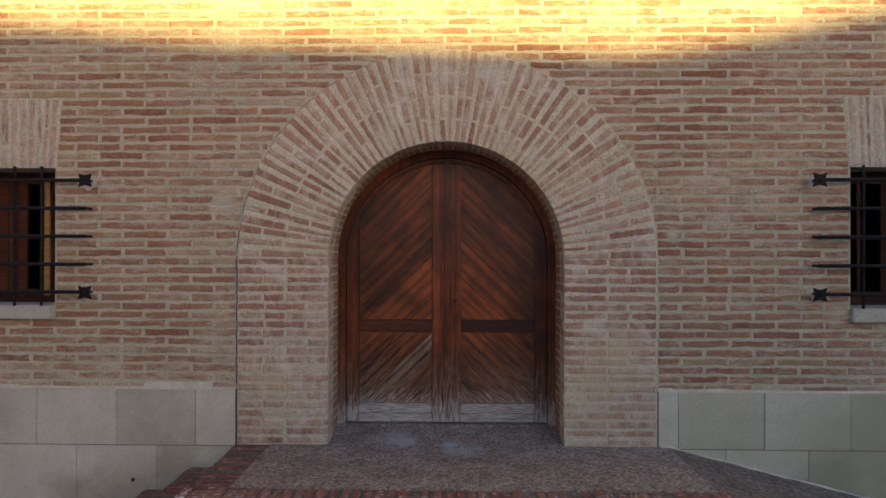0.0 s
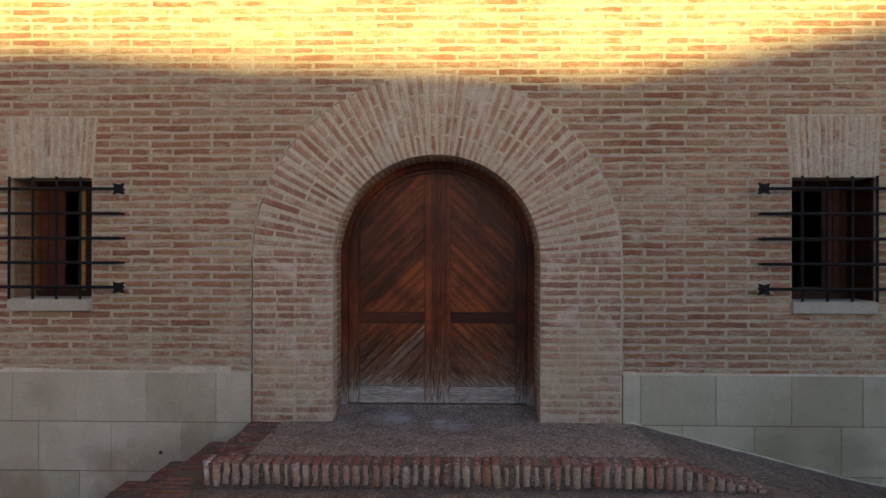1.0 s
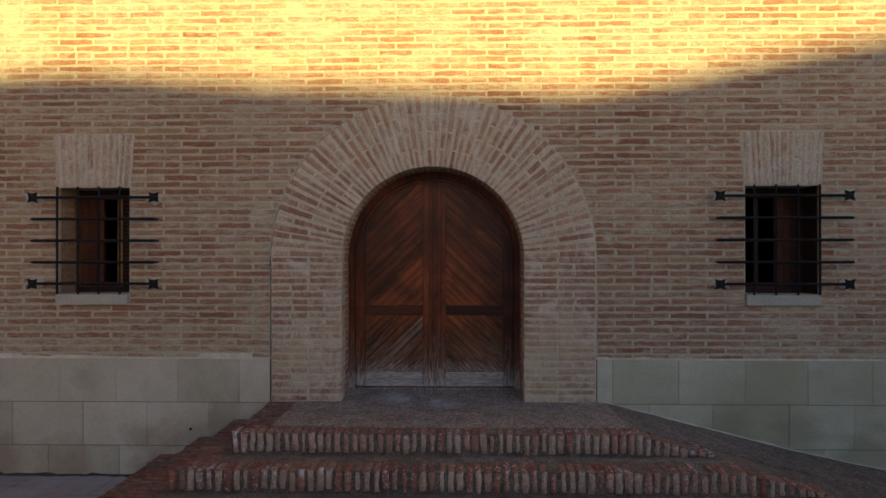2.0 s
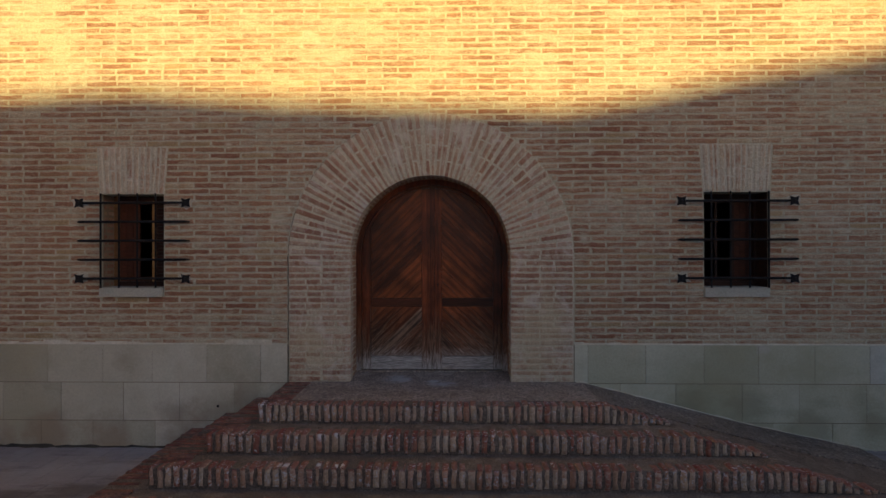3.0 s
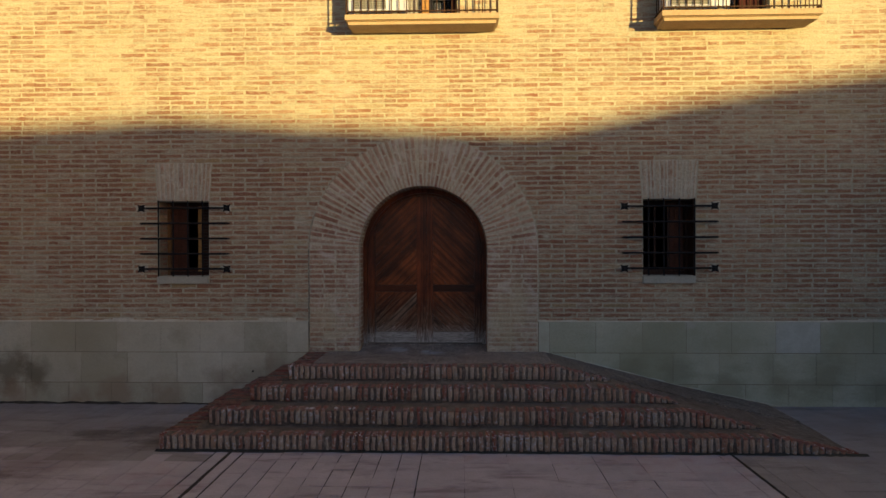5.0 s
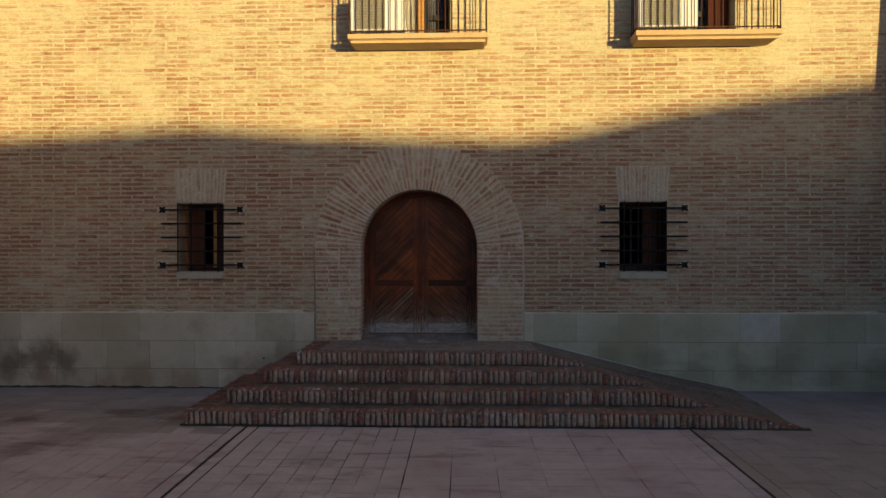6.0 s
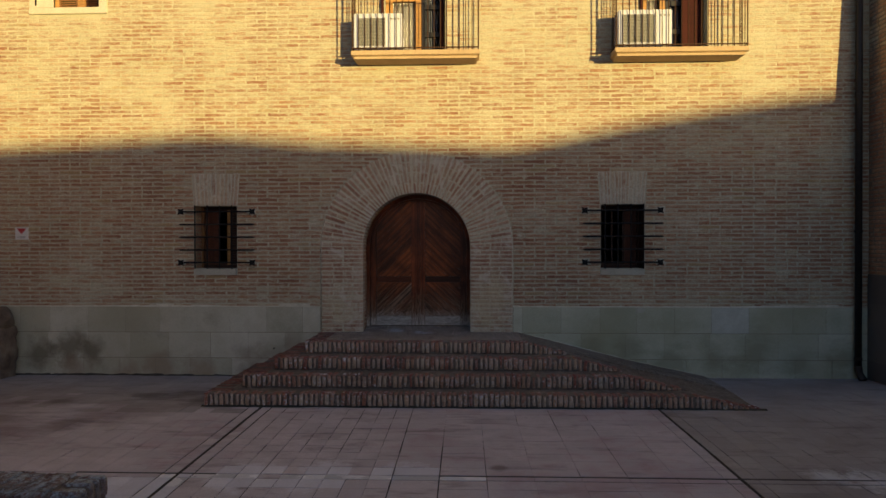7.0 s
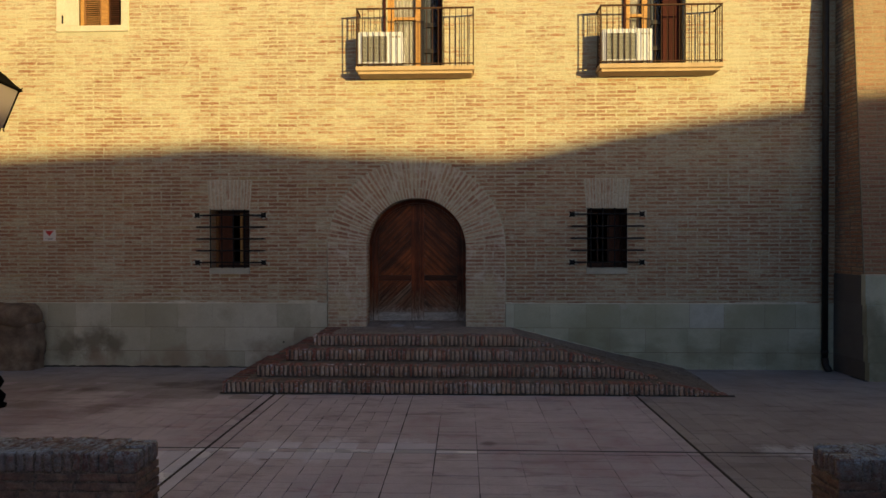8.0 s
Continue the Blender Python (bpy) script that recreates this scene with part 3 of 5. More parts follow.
# ---- the large structure ----
COURSE, BED = 0.0612, 0.0125                    # brick course, joint
PLINTH_TOP = 1.003
SPRING, R_IN, R_OUT = 1.90, 0.81, 1.438         # the doorway's arch
WALL_W, WALL_E, WALL_TOP = -12.0, 6.635, 8.6
ARCH_PROUD = 0.02
WINDOWS = [(-3.372, -2.720), (2.742, 3.385)]    # the barred ground-floor windows
WIN_Z0, WIN_Z1, SILL_H, LINTEL_TOP = 1.485, 2.53, 0.092, 3.015
BALCONY_DOORS = [(-0.47, 0.44), (3.36, 4.30)]
FLOOR_1, DOOR_1_TOP = 4.76, 7.05
UPPER_WIN = (-5.53, -4.82, 5.53, 6.9)
THICK = 0.55


def arc(r, n, cz=SPRING, a0=0.0, a1=math.pi):
    return [(r * math.cos(a0 + (a1 - a0) * i / n), cz + r * math.sin(a0 + (a1 - a0) * i / n)) for i in range(n + 1)]


def ground_z(y):
    return -0.042 * max(0.0, min(1.0, (y + 1.9) / 1.9))


# ground: one sheet to the horizon, falling a little to the foot of the wall
g = Geo()
ys = [-3000, -60, -12, -1.9, 0.6]
xs = [-3000, -40, -12, 12, 40, 3000]
gv = [(x, y, ground_z(y) - 0.012) for y in ys for x in xs]
gf = [(j * 6 + i, j * 6 + i + 1, (j + 1) * 6 + i + 1, (j + 1) * 6 + i) for j in range(4) for i in range(5)]
g.add(gv, gf)
g.add([(-3000, 0.6, -0.054), (3000, 0.6, -0.054), (3000, 3000, -0.054), (-3000, 3000, -0.054)], [(0, 1, 2, 3)])
ground = structure("ground", g, ground_concrete, "worn pinkish-grey concrete ground of a small square", "ground")

# the north wall: lime mortar body with its openings
g = Geo()
xcuts = sorted({WALL_W, WALL_E, -1.438, 1.438, *[x for w in WINDOWS for x in w], *[x for w in BALCONY_DOORS for x in w], UPPER_WIN[0], UPPER_WIN[1]})
zcuts = sorted({-0.3, WIN_Z0, WIN_Z1, 3.36, FLOOR_1, DOOR_1_TOP, UPPER_WIN[2], UPPER_WIN[3], WALL_TOP})


def opened(x, z):
    if -1.438 < x < 1.438 and z < 3.36:
        return True
    if any(a < x < b for a, b in WINDOWS) and WIN_Z0 < z < WIN_Z1:
        return True
    if any(a < x < b for a, b in BALCONY_DOORS) and FLOOR_1 < z < DOOR_1_TOP:
        return True
    return UPPER_WIN[0] < x < UPPER_WIN[1] and UPPER_WIN[2] < z < UPPER_WIN[3]


for x0, x1 in zip(xcuts, xcuts[1:]):
    run = None
    for z0, z1 in zip(zcuts, zcuts[1:]):
        if opened((x0 + x1) / 2, (z0 + z1) / 2):
            if run is not None:
                g.box(x0, x1, 0, THICK, run, z0)
            run = None
        elif run is None:
            run = z0
    if run is not None:
        g.box(x0, x1, 0, THICK, run, WALL_TOP)
ring = arc(R_OUT, 48)
for (xa, za), (xb, zb) in zip(ring, ring[1:]):
    g.prism([(xa, za), (xa, 3.36), (xb, 3.36), (xb, zb)], 0, THICK)
wall = structure("wall_north", g, mortar, "hand-made brick facade with wide pale lime joints", "wall")

# the archway's own body, a little proud of the wall
g = Geo()
inner = arc(R_IN, 48)
ring = [(x, z) if x > 0 else (x * 0.9945, SPRING + (z - SPRING) * 0.9945) for x, z in ring]
for (xa, za), (xb, zb), (xc, zc), (xd, zd) in zip(ring, ring[1:], inner, inner[1:]):
    g.prism([(xa, za), (xb, zb), (xd, zd), (xc, zc)], -ARCH_PROUD, THICK)
for s in (-1, 1):
    a, b = sorted((s * R_IN, s * (R_OUT if s > 0 else R_OUT * 0.9945)))
    g.box(a, b, -ARCH_PROUD, THICK, 0.4, SPRING)
archway = structure("archway", g, arch_mortar, "round brick arch with radiating bricks over brick jambs", "archway", weld=True)

g = Geo()
crack = [(R_OUT + 0.004 * math.sin(k * 1.9), math.pi * (0.60 + 0.40 * k / 22)) for k in range(23)]
for k, ((ra, ta), (rb, tb)) in enumerate(zip(crack, crack[1:])):
    if k in (0, 3, 8, 13):
        continue
    pts = [(r * math.cos(t), SPRING + r * math.sin(t)) for r, t in ((ra, ta), (ra + 0.0035, ta), (rb + 0.0035, tb), (rb, tb))]
    g.prism(pts, -0.0045, -0.0005)
for k in range(14):
    za, zb = 1.04 + (SPRING - 1.04) * k / 14, 1.04 + (SPRING - 1.04) * (k + 1) / 14
    dx = 0.003 * math.sin(k * 2.3)
    g.box(-R_OUT - 0.009 + dx, -R_OUT - 0.003 + dx, -0.0045, -0.0005, za, zb)
part("open_joint", g, step_mortar, archway, "dark open joint beside the arch")

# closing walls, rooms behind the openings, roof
# rooms out of sight: near-black walls make the openings look unlit
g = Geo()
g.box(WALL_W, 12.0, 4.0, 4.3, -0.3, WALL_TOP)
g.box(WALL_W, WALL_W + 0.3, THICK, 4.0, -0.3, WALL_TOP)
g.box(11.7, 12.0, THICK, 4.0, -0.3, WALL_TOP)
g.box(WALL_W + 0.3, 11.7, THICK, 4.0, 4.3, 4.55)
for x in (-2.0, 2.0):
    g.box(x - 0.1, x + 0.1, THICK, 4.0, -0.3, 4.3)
structure("wall_inner", g, dark_room, "plain walls of unseen rooms, coloured dark as if unlit", "wall")
structure("ceiling", Geo().box(WALL_W, 12.0, -0.4, 4.3, WALL_TOP, WALL_TOP + 0.25), plaster, "roof slab over the building", "ceiling")

# the low house row across the square, whose roofline shades the foot of the facade
FAR = 28.0
SHIFT, DROP = FAR * math.tan(radians(SUN_SIDE)), FAR / math.cos(radians(SUN_SIDE)) * math.tan(radians(SUN_HEIGHT))
EDGE = [(-30, 3.0), (-9.0, 3.29), (-5.2, 3.49), (-3.5, 3.59), (-2.9, 3.59), (-1.6, 3.48), (0.0, 3.42), (1.45, 3.375), (2.33, 3.50), (3.64, 3.77), (5.0, 3.99), (6.4, 4.18), (30, 4.5)]
poly = [(x + SHIFT, z + DROP) for x, z in EDGE]
g = Geo()
for (xa, za), (xb, zb) in zip(poly, poly[1:]):
    g.prism([(xa, -0.3), (xb, -0.3), (xb, zb), (xa, za)], -FAR - 0.35, -FAR)
structure("wall_south", g, plaster, "plain plastered house row across the square", "wall")
# two unseen walls, added only to block sky light at the facade's ends
structure("wall_block_west", Geo().box(-8.6, -8.3, -FAR, -0.9, -0.3, 6.5), blocker_render, "unseen dark wall added to cut light from the west", "wall")
structure("wall_block_east", Geo().box(9.5, 9.8, -FAR, -3.2, -0.3, 3.8), blocker_render, "unseen dark wall added to cut light from the east", "wall")


# bricks of the facade
rng = random.Random(11)
STRETCH, HEAD, JOINT = 0.258, 0.124, 0.016
BOND, BOND_X, FIRST = 0.321, -1.925, 1.085      # running bond: length of a brick with its joint, one joint, the lowest course


def blocked(x0, x1, zc):
    """The stretches of one course that openings, arch and lintels take."""
    cuts = []
    r = R_OUT + 0.008
    if zc < SPRING:
        cuts.append((-r, r))
    elif zc < SPRING + r:
        w = math.sqrt(max(0.0, r * r - (zc - SPRING) ** 2))
        cuts.append((-w, w))
    for a, b in WINDOWS:
        if WIN_Z0 - 0.01 < zc < WIN_Z1 - 0.02:
            cuts.append((a - 0.002, b + 0.002))
        elif WIN_Z1 - 0.02 <= zc < LINTEL_TOP:
            k = (zc - WIN_Z1) / (LINTEL_TOP - WIN_Z1)
            cuts.append((a - 0.008 - 0.03 * k, b + 0.008 + 0.03 * k))
    for a, b in BALCONY_DOORS:
        if FLOOR_1 - 0.15 < zc < DOOR_1_TOP:
            cuts.append((a, b))
    if UPPER_WIN[2] - 0.11 < zc < UPPER_WIN[3] + 0.1:
        cuts.append((-5.905, -4.70))
    return [(a, b) for a, b in cuts if b > x0 and a < x1]


def lay_course(x0, x1, rng):
    """Lengths of bricks, mixed whole and half, that fill a stretch."""
    out, x = [], x0
    while x < x1 - 0.05:
        n = HEAD if rng.random() < 0.24 else STRETCH + rng.uniform(-0.018, 0.014)
        if x + n > x1 - 0.06:
            n = x1 - x
            if n > 0.32:
                n = n / 2 - JOINT / 2
        out.append((x, min(x1, x + n)))
        x += n + JOINT + rng.uniform(-0.004, 0.005)
    return out


def bond_course(x0, x1, row, rng):
    """Whole bricks in running bond that fill a stretch; cut bricks at its ends."""
    k = math.ceil((x0 - BOND_X) / BOND + 0.01)
    half = 0.5 * (row % 2)
    cuts = []
    x = BOND_X + (k - 1 + half) * BOND
    while x < x1 - 0.05:
        if x > x0 + 0.05:
            cuts.append(x + rng.uniform(-0.009, 0.009))
            if rng.random() < 0.035:
                cuts.append(cuts[-1] + BOND / 2)
        x += BOND
    edges = [x0 - 0.008, *[c for c in cuts if c < x1 - 0.05], x1 + 0.008]
    return [(a + 0.008 + rng.uniform(0, 0.002), b - 0.008 - rng.uniform(0, 0.002)) for a, b in zip(edges, edges[1:])]


forms = {}


def shared_brick(n, k, mat, key="wall", depth=0.06, height=COURSE - BED):
    """Alike bricks share one of a few meshes; the length is rounded to the half inch."""
    q = round(n / 0.012) * 0.012
    if (key, q, k) not in forms:
        v, f = brick_form(random.Random(hash_of(q, k)), q, depth, height, 5, 0.006, 0.0)
        forms[key, q, k] = Geo().add(v, f, rim_of(v)).mesh("brick", mat)
    return forms[key, q, k]


def hash_of(q, k):
    return int(q * 1000) * 17 + k * 101


def facade_bricks():
    field, reveal, singles = Geo(), Geo(), 0
    z, row = FIRST - COURSE, -1
    while z < WALL_TOP - 0.05:
        ends = [WALL_W + 0.02]
        for a, b in sorted(blocked(WALL_W, WALL_E, z)):
            ends += [a - 0.006, b + 0.006]
        ends.append(WALL_E - 0.005)
        for x0, x1 in zip(ends[::2], ends[1::2]):
            cells = bond_course(x0, x1, row, rng)
            for a, b in cells:
                if b - a < 0.03:
                    continue
                xc, dz = (a + b) / 2, 0.003 * math.sin(xc_wave(a, row)) + rng.uniform(-0.0015, 0.0015)
                proud = rng.choice((0.0024, 0.003, 0.0036, 0.0042))
                if singles < 300 and abs(xc) < 2.45 and z < 2.35:
                    singles += 1
                    piece("brick", shared_brick(b - a, rng.randrange(4), brick_one), wall, pose(xc, -proud, z + dz, 0, rng.uniform(-0.7, 0.7)))
                else:
                    v, f = brick_form(rng, b - a, 0.05, COURSE - BED - rng.uniform(-0.002, 0.004), 4, 0.006, proud, 0.008, 0.003)
                    field.add(moved(v, pose(xc, 0, z + dz, 0, rng.uniform(-0.7, 0.7))), f, rim_of(v))
        z, row = z + COURSE, row + 1
    for a, b in WINDOWS:
        z = WIN_Z0 + SILL_H + 0.03
        while z < WIN_Z1 - 0.01:
            for x, turn in ((a, 90), (b, -90)):
                cut = rng.choice((0.09, 0.12, 0.16))
                for y0, y1 in ((0.052, cut), (cut + 0.014, 0.236)):
                    v, f = brick_form(rng, y1 - y0, 0.03, COURSE - BED, 2, 0.004, 0.003)
                    reveal.add(moved(v, pose(x, (y0 + y1) / 2, z, 0, 0, turn)), f, rim_of(v))
            z += COURSE
    tagged(part("brick_field", field, brick_many, wall), kind="stuff")
    # the reveals take the darker bricks, so their shade is in the colour
    tagged(part("reveal_bricks", reveal, brick_shaded, wall, "red window-reveal bricks with the shade in their colour"), kind="stuff")


def xc_wave(x, row):
    return x * 2.1 + row * 0.35


def voussoir(rng, r0, r1, t0, t1, y0, y1):
    """A brick of the arch: tapered, from radius r0 to r1; t0 and t1 are its breadths there. Local z is outward."""
    c = 0.008
    w = 0.006
    v = []
    levels = [r0, (r0 + r1) / 2, r1]
    for y, ins in ((y0, c), (y0 + 0.004, 0.0), (y1, 0.0)):
        for i, r in enumerate(levels):
            t = t0 + (t1 - t0) * i / 2
            z = r + (ins if i == 0 else (-ins if i == 2 else 0)) + rng.uniform(-w, w) * 0.6
            v += [(-t / 2 + ins + rng.uniform(-w, w) * 0.5, y, z), (t / 2 - ins + rng.uniform(-w, w) * 0.5, y, z)]
    f = []
    for i in range(2):
        f.append((2 * i, 2 * i + 1, 2 * i + 3, 2 * i + 2))
        for k in (0, 6):
            f += [(k + 2 * i + 2, k + 6 + 2 * i + 2, k + 6 + 2 * i, k + 2 * i)[::-1], (k + 2 * i + 1, k + 6 + 2 * i + 1, k + 6 + 2 * i + 3, k + 2 * i + 3)[::-1][::-1]]
    for k in (0, 6):
        f += [(k, k + 6, k + 7, k + 1), (k + 4, k + 5, k + 11, k + 10)]
    return v, f


def arch_bricks():
    rng = random.Random(5)
    count = 54
    step = math.pi / count
    deep = Geo()
    patterns = [[(0.0, 0.30), (0.315, 0.628)], [(0.0, 0.145), (0.16, 0.46), (0.475, 0.628)], [(0.0, 0.30), (0.315, 0.46), (0.475, 0.628)], [(0.0, 0.145), (0.16, 0.305), (0.32, 0.628)]]
    shapes = {}
    for i in range(count):
        a = (i + 0.5) * step
        turn = Matrix.Translation((0, 0, SPRING)) @ Matrix.Rotation(math.pi / 2 - a + rng.uniform(-0.006, 0.006), 4, "Y")
        pat = patterns[(i % 2) + (2 if rng.random() < 0.25 else 0)]
        for d0, d1 in pat:
            r0, r1 = R_IN + d0 + (0.0 if d0 else -0.003), R_IN + d1 - (0.006 if d1 > 0.6 else 0)
            key = (d0, d1, rng.randrange(2))
            if key not in shapes:
                slim = (0.0, 0.007)[key[2]]
                t0, t1 = min(0.048, r0 * step - 0.013) - slim, min(0.052, r1 * step - 0.022) - slim
                v, f = voussoir(random.Random(len(shapes)), r0, r1, t0, t1, -0.0, 0.16)
                shapes[key] = Geo().add(v, f, rim_of(v)).mesh("brick", brick_arch)
            piece("brick", shapes[key], archway, Matrix.Translation((0, -ARCH_PROUD - rng.uniform(0.002, 0.006), 0)) @ turn)
        v, f = voussoir(rng, R_IN - 0.003, R_IN + 0.14, R_IN * step - 0.012, R_IN * step - 0.008, 0.17, 0.36)
        deep.add(moved(v, turn), f, rim_of(v))
    z, row = FIRST - 9 * COURSE, 0
    while z < SPRING - 0.01:
        for s in (-1, 1):
            pat = ((0.0, 0.138), (0.152, 0.43), (0.445, 0.62)) if row % 2 else ((0.0, 0.285), (0.30, 0.44), (0.455, 0.62))
            if rng.random() < 0.3:
                pat = ((0.0, 0.285), (0.30, 0.62))
            for d0, d1 in pat:
                a, b = sorted((s * (R_IN - 0.003 + d0), s * (R_IN + d1)))
                me = shared_brick(b - a, rng.randrange(3), brick_arch, "jamb", 0.16)
                piece("brick", me, archway, pose((a + b) / 2, -ARCH_PROUD - rng.uniform(0.001, 0.005), z + rng.uniform(-0.002, 0.002)))
            v, f = brick_form(rng, 0.14, 0.19, COURSE - BED, 2, 0.003)
            deep.add([(p[0] + s * (R_IN + 0.067), p[1] + 0.17, p[2] + z) for p in v], f, [0.3] * len(v))
        z, row = z + COURSE, row + 1
    # deep bricks, with the archway's shade in their colour
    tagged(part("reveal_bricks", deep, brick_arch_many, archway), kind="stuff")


def lintel(x0, x1, seed):
    """A flat arch of bricks on end over a window, pale with lime."""
    rng = random.Random(seed)
    xm, h = (x0 + x1) / 2, LINTEL_TOP - WIN_Z1
    body = structure("lintel", Geo().prism([(x0 - 0.004, WIN_Z1), (x1 + 0.004, WIN_Z1), (x1 + 0.036, LINTEL_TOP), (x0 - 0.036, LINTEL_TOP)], -0.004, 0.05), lintel_mortar,
                     "flat arch of upright lime-washed bricks over a window", "lintel")
    edges = [0.0]
    while edges[-1] < 0.95:
        edges.append(edges[-1] + rng.uniform(0.062, 0.105))
    edges = [e / edges[-1] for e in edges]
    for i, (ka, kb) in enumerate(zip(edges, edges[1:])):
        k, wide = (ka + kb) / 2 - 0.5, kb - ka
        w0, w1 = (x1 - x0) * wide, (x1 - x0 + 0.066) * wide
        cut = rng.uniform(0.13, 0.34)
        cuts = ((0.004, cut), (cut + 0.012, h - 0.006)) if i % 3 else ((0.004, h - 0.006),)
        for d0, d1 in cuts:
            slim = rng.uniform(0.012, 0.024)
            v, f = voussoir(rng, d0, d1, w0 - slim, w1 - slim, -0.006 - rng.uniform(0, 0.003), 0.10)
            lean = math.atan2(k * 0.066, h)
            m = Matrix.Translation((xm + k * (x1 - x0), 0, WIN_Z1)) @ Matrix.Rotation(lean, 4, "Y")
            piece("brick", Geo().add(v, f, rim_of(v)).mesh("brick", brick_limed), body, m)
    return body


def plinth():
    """Cut sandstone blocks at the wall's foot, three courses, with a ragged mortar fillet on top."""
    rng = random.Random(3)
    backing = structure("plinth", Geo().box(WALL_W, -1.442, -0.0195, 0.0, -0.3, PLINTH_TOP - 0.003).box(1.442, WALL_E, -0.0195, 0.0, -0.3, PLINTH_TOP - 0.003), wing_mortar,
                        "plinth of large cut sandstone blocks at the wall foot", "plinth")
    rows = [(0.617, PLINTH_TOP, (-1.72, -2.27, -2.83), (1.58, 2.155, 2.73, 3.27, 3.82, 4.36, 4.90)), (0.230, 0.613, (-1.99, -2.55), (1.9, 2.45)), (-0.3, 0.226, (-1.7, -2.2, -2.8), (1.8, 2.35))]
    for z0, z1, left, right in rows:
        for s, known, end in ((-1, left, WALL_W), (1, right, WALL_E)):
            cuts = [s * 1.445, *known]
            while s * cuts[-1] < s * end - 0.75:
                cuts.append(cuts[-1] + s * rng.uniform(0.46, 0.66))
            cuts.append(end)
            for a, b in zip(cuts, cuts[1:]):
                a, b = min(a, b), max(a, b)
                d = 0.024 + rng.uniform(-0.002, 0.003)
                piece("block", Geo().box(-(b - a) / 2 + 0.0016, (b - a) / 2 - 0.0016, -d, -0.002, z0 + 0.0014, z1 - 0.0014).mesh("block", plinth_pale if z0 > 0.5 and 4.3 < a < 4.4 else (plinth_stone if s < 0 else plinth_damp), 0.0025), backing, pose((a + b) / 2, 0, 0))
    g = Geo()
    for a, b in ((WALL_W, -1.446), (1.446, WALL_E)):
        x = a
        while x < b - 0.01:
            n = min(b, x + rng.uniform(0.06, 0.18))
            h0 = 0.012 + 0.030 * max(0.0, math.sin(x * 1.3 + 0.4)) * rng.random() + (0.035 if -2.15 < x < -1.72 else 0.0)
            g.add([(x, -0.026, PLINTH_TOP - 0.002), (n, -0.026, PLINTH_TOP - 0.002), (n, -0.004, PLINTH_TOP + h0), (x, -0.004, PLINTH_TOP + h0), (x, 0, PLINTH_TOP - 0.002), (n, 0, PLINTH_TOP - 0.002)],
                  [(0, 1, 2, 3), (3, 2, 5, 4), (0, 3, 4), (1, 5, 2)])
            x = n
    part("mortar_fillet", g, mortar_pale, backing)
    g, x = Geo(), -7.5
    h2, d2 = 0.02, 0.03
    while x < -2.45:
        n, h, d = x + rng.uniform(0.03, 0.10), h2, d2
        h2, d2 = rng.uniform(0.006, 0.030), rng.uniform(0.012, 0.06)
        g.add([(x, -0.03 - d, -0.041), (n, -0.03 - d2, -0.041), (n, -0.0275, -0.04 + h2), (x, -0.0275, -0.04 + h)], [(0, 1, 2, 3)])
        x = n
    part("drain_hole", Geo().tube((-2.155, -0.0285, 0.376), (-2.155, -0.0235, 0.376), 0.013, 12), dark_joint, backing, "small dark weep hole")
    part("foot_line", g, dirt_and_shade, backing, "dark damp dirt at the wall foot", weld=True)


# ---- stairs and ramp before the door ----
STEP_Z = [0.628, 0.472, 0.315, 0.157]
STEP_Y = [-0.968, -1.300, -1.635, -1.945]
STEP_X = [-1.450, -1.765, -2.075, -2.425]
RAMP_X0, RAMP_X1 = 1.52, 4.24


def ramp_z(x):
    d = max(0.0, x - RAMP_X0)
    return STEP_Z[0] - 0.25 * min(d, 1.68) - 0.208 * max(0.0, d - 1.68)


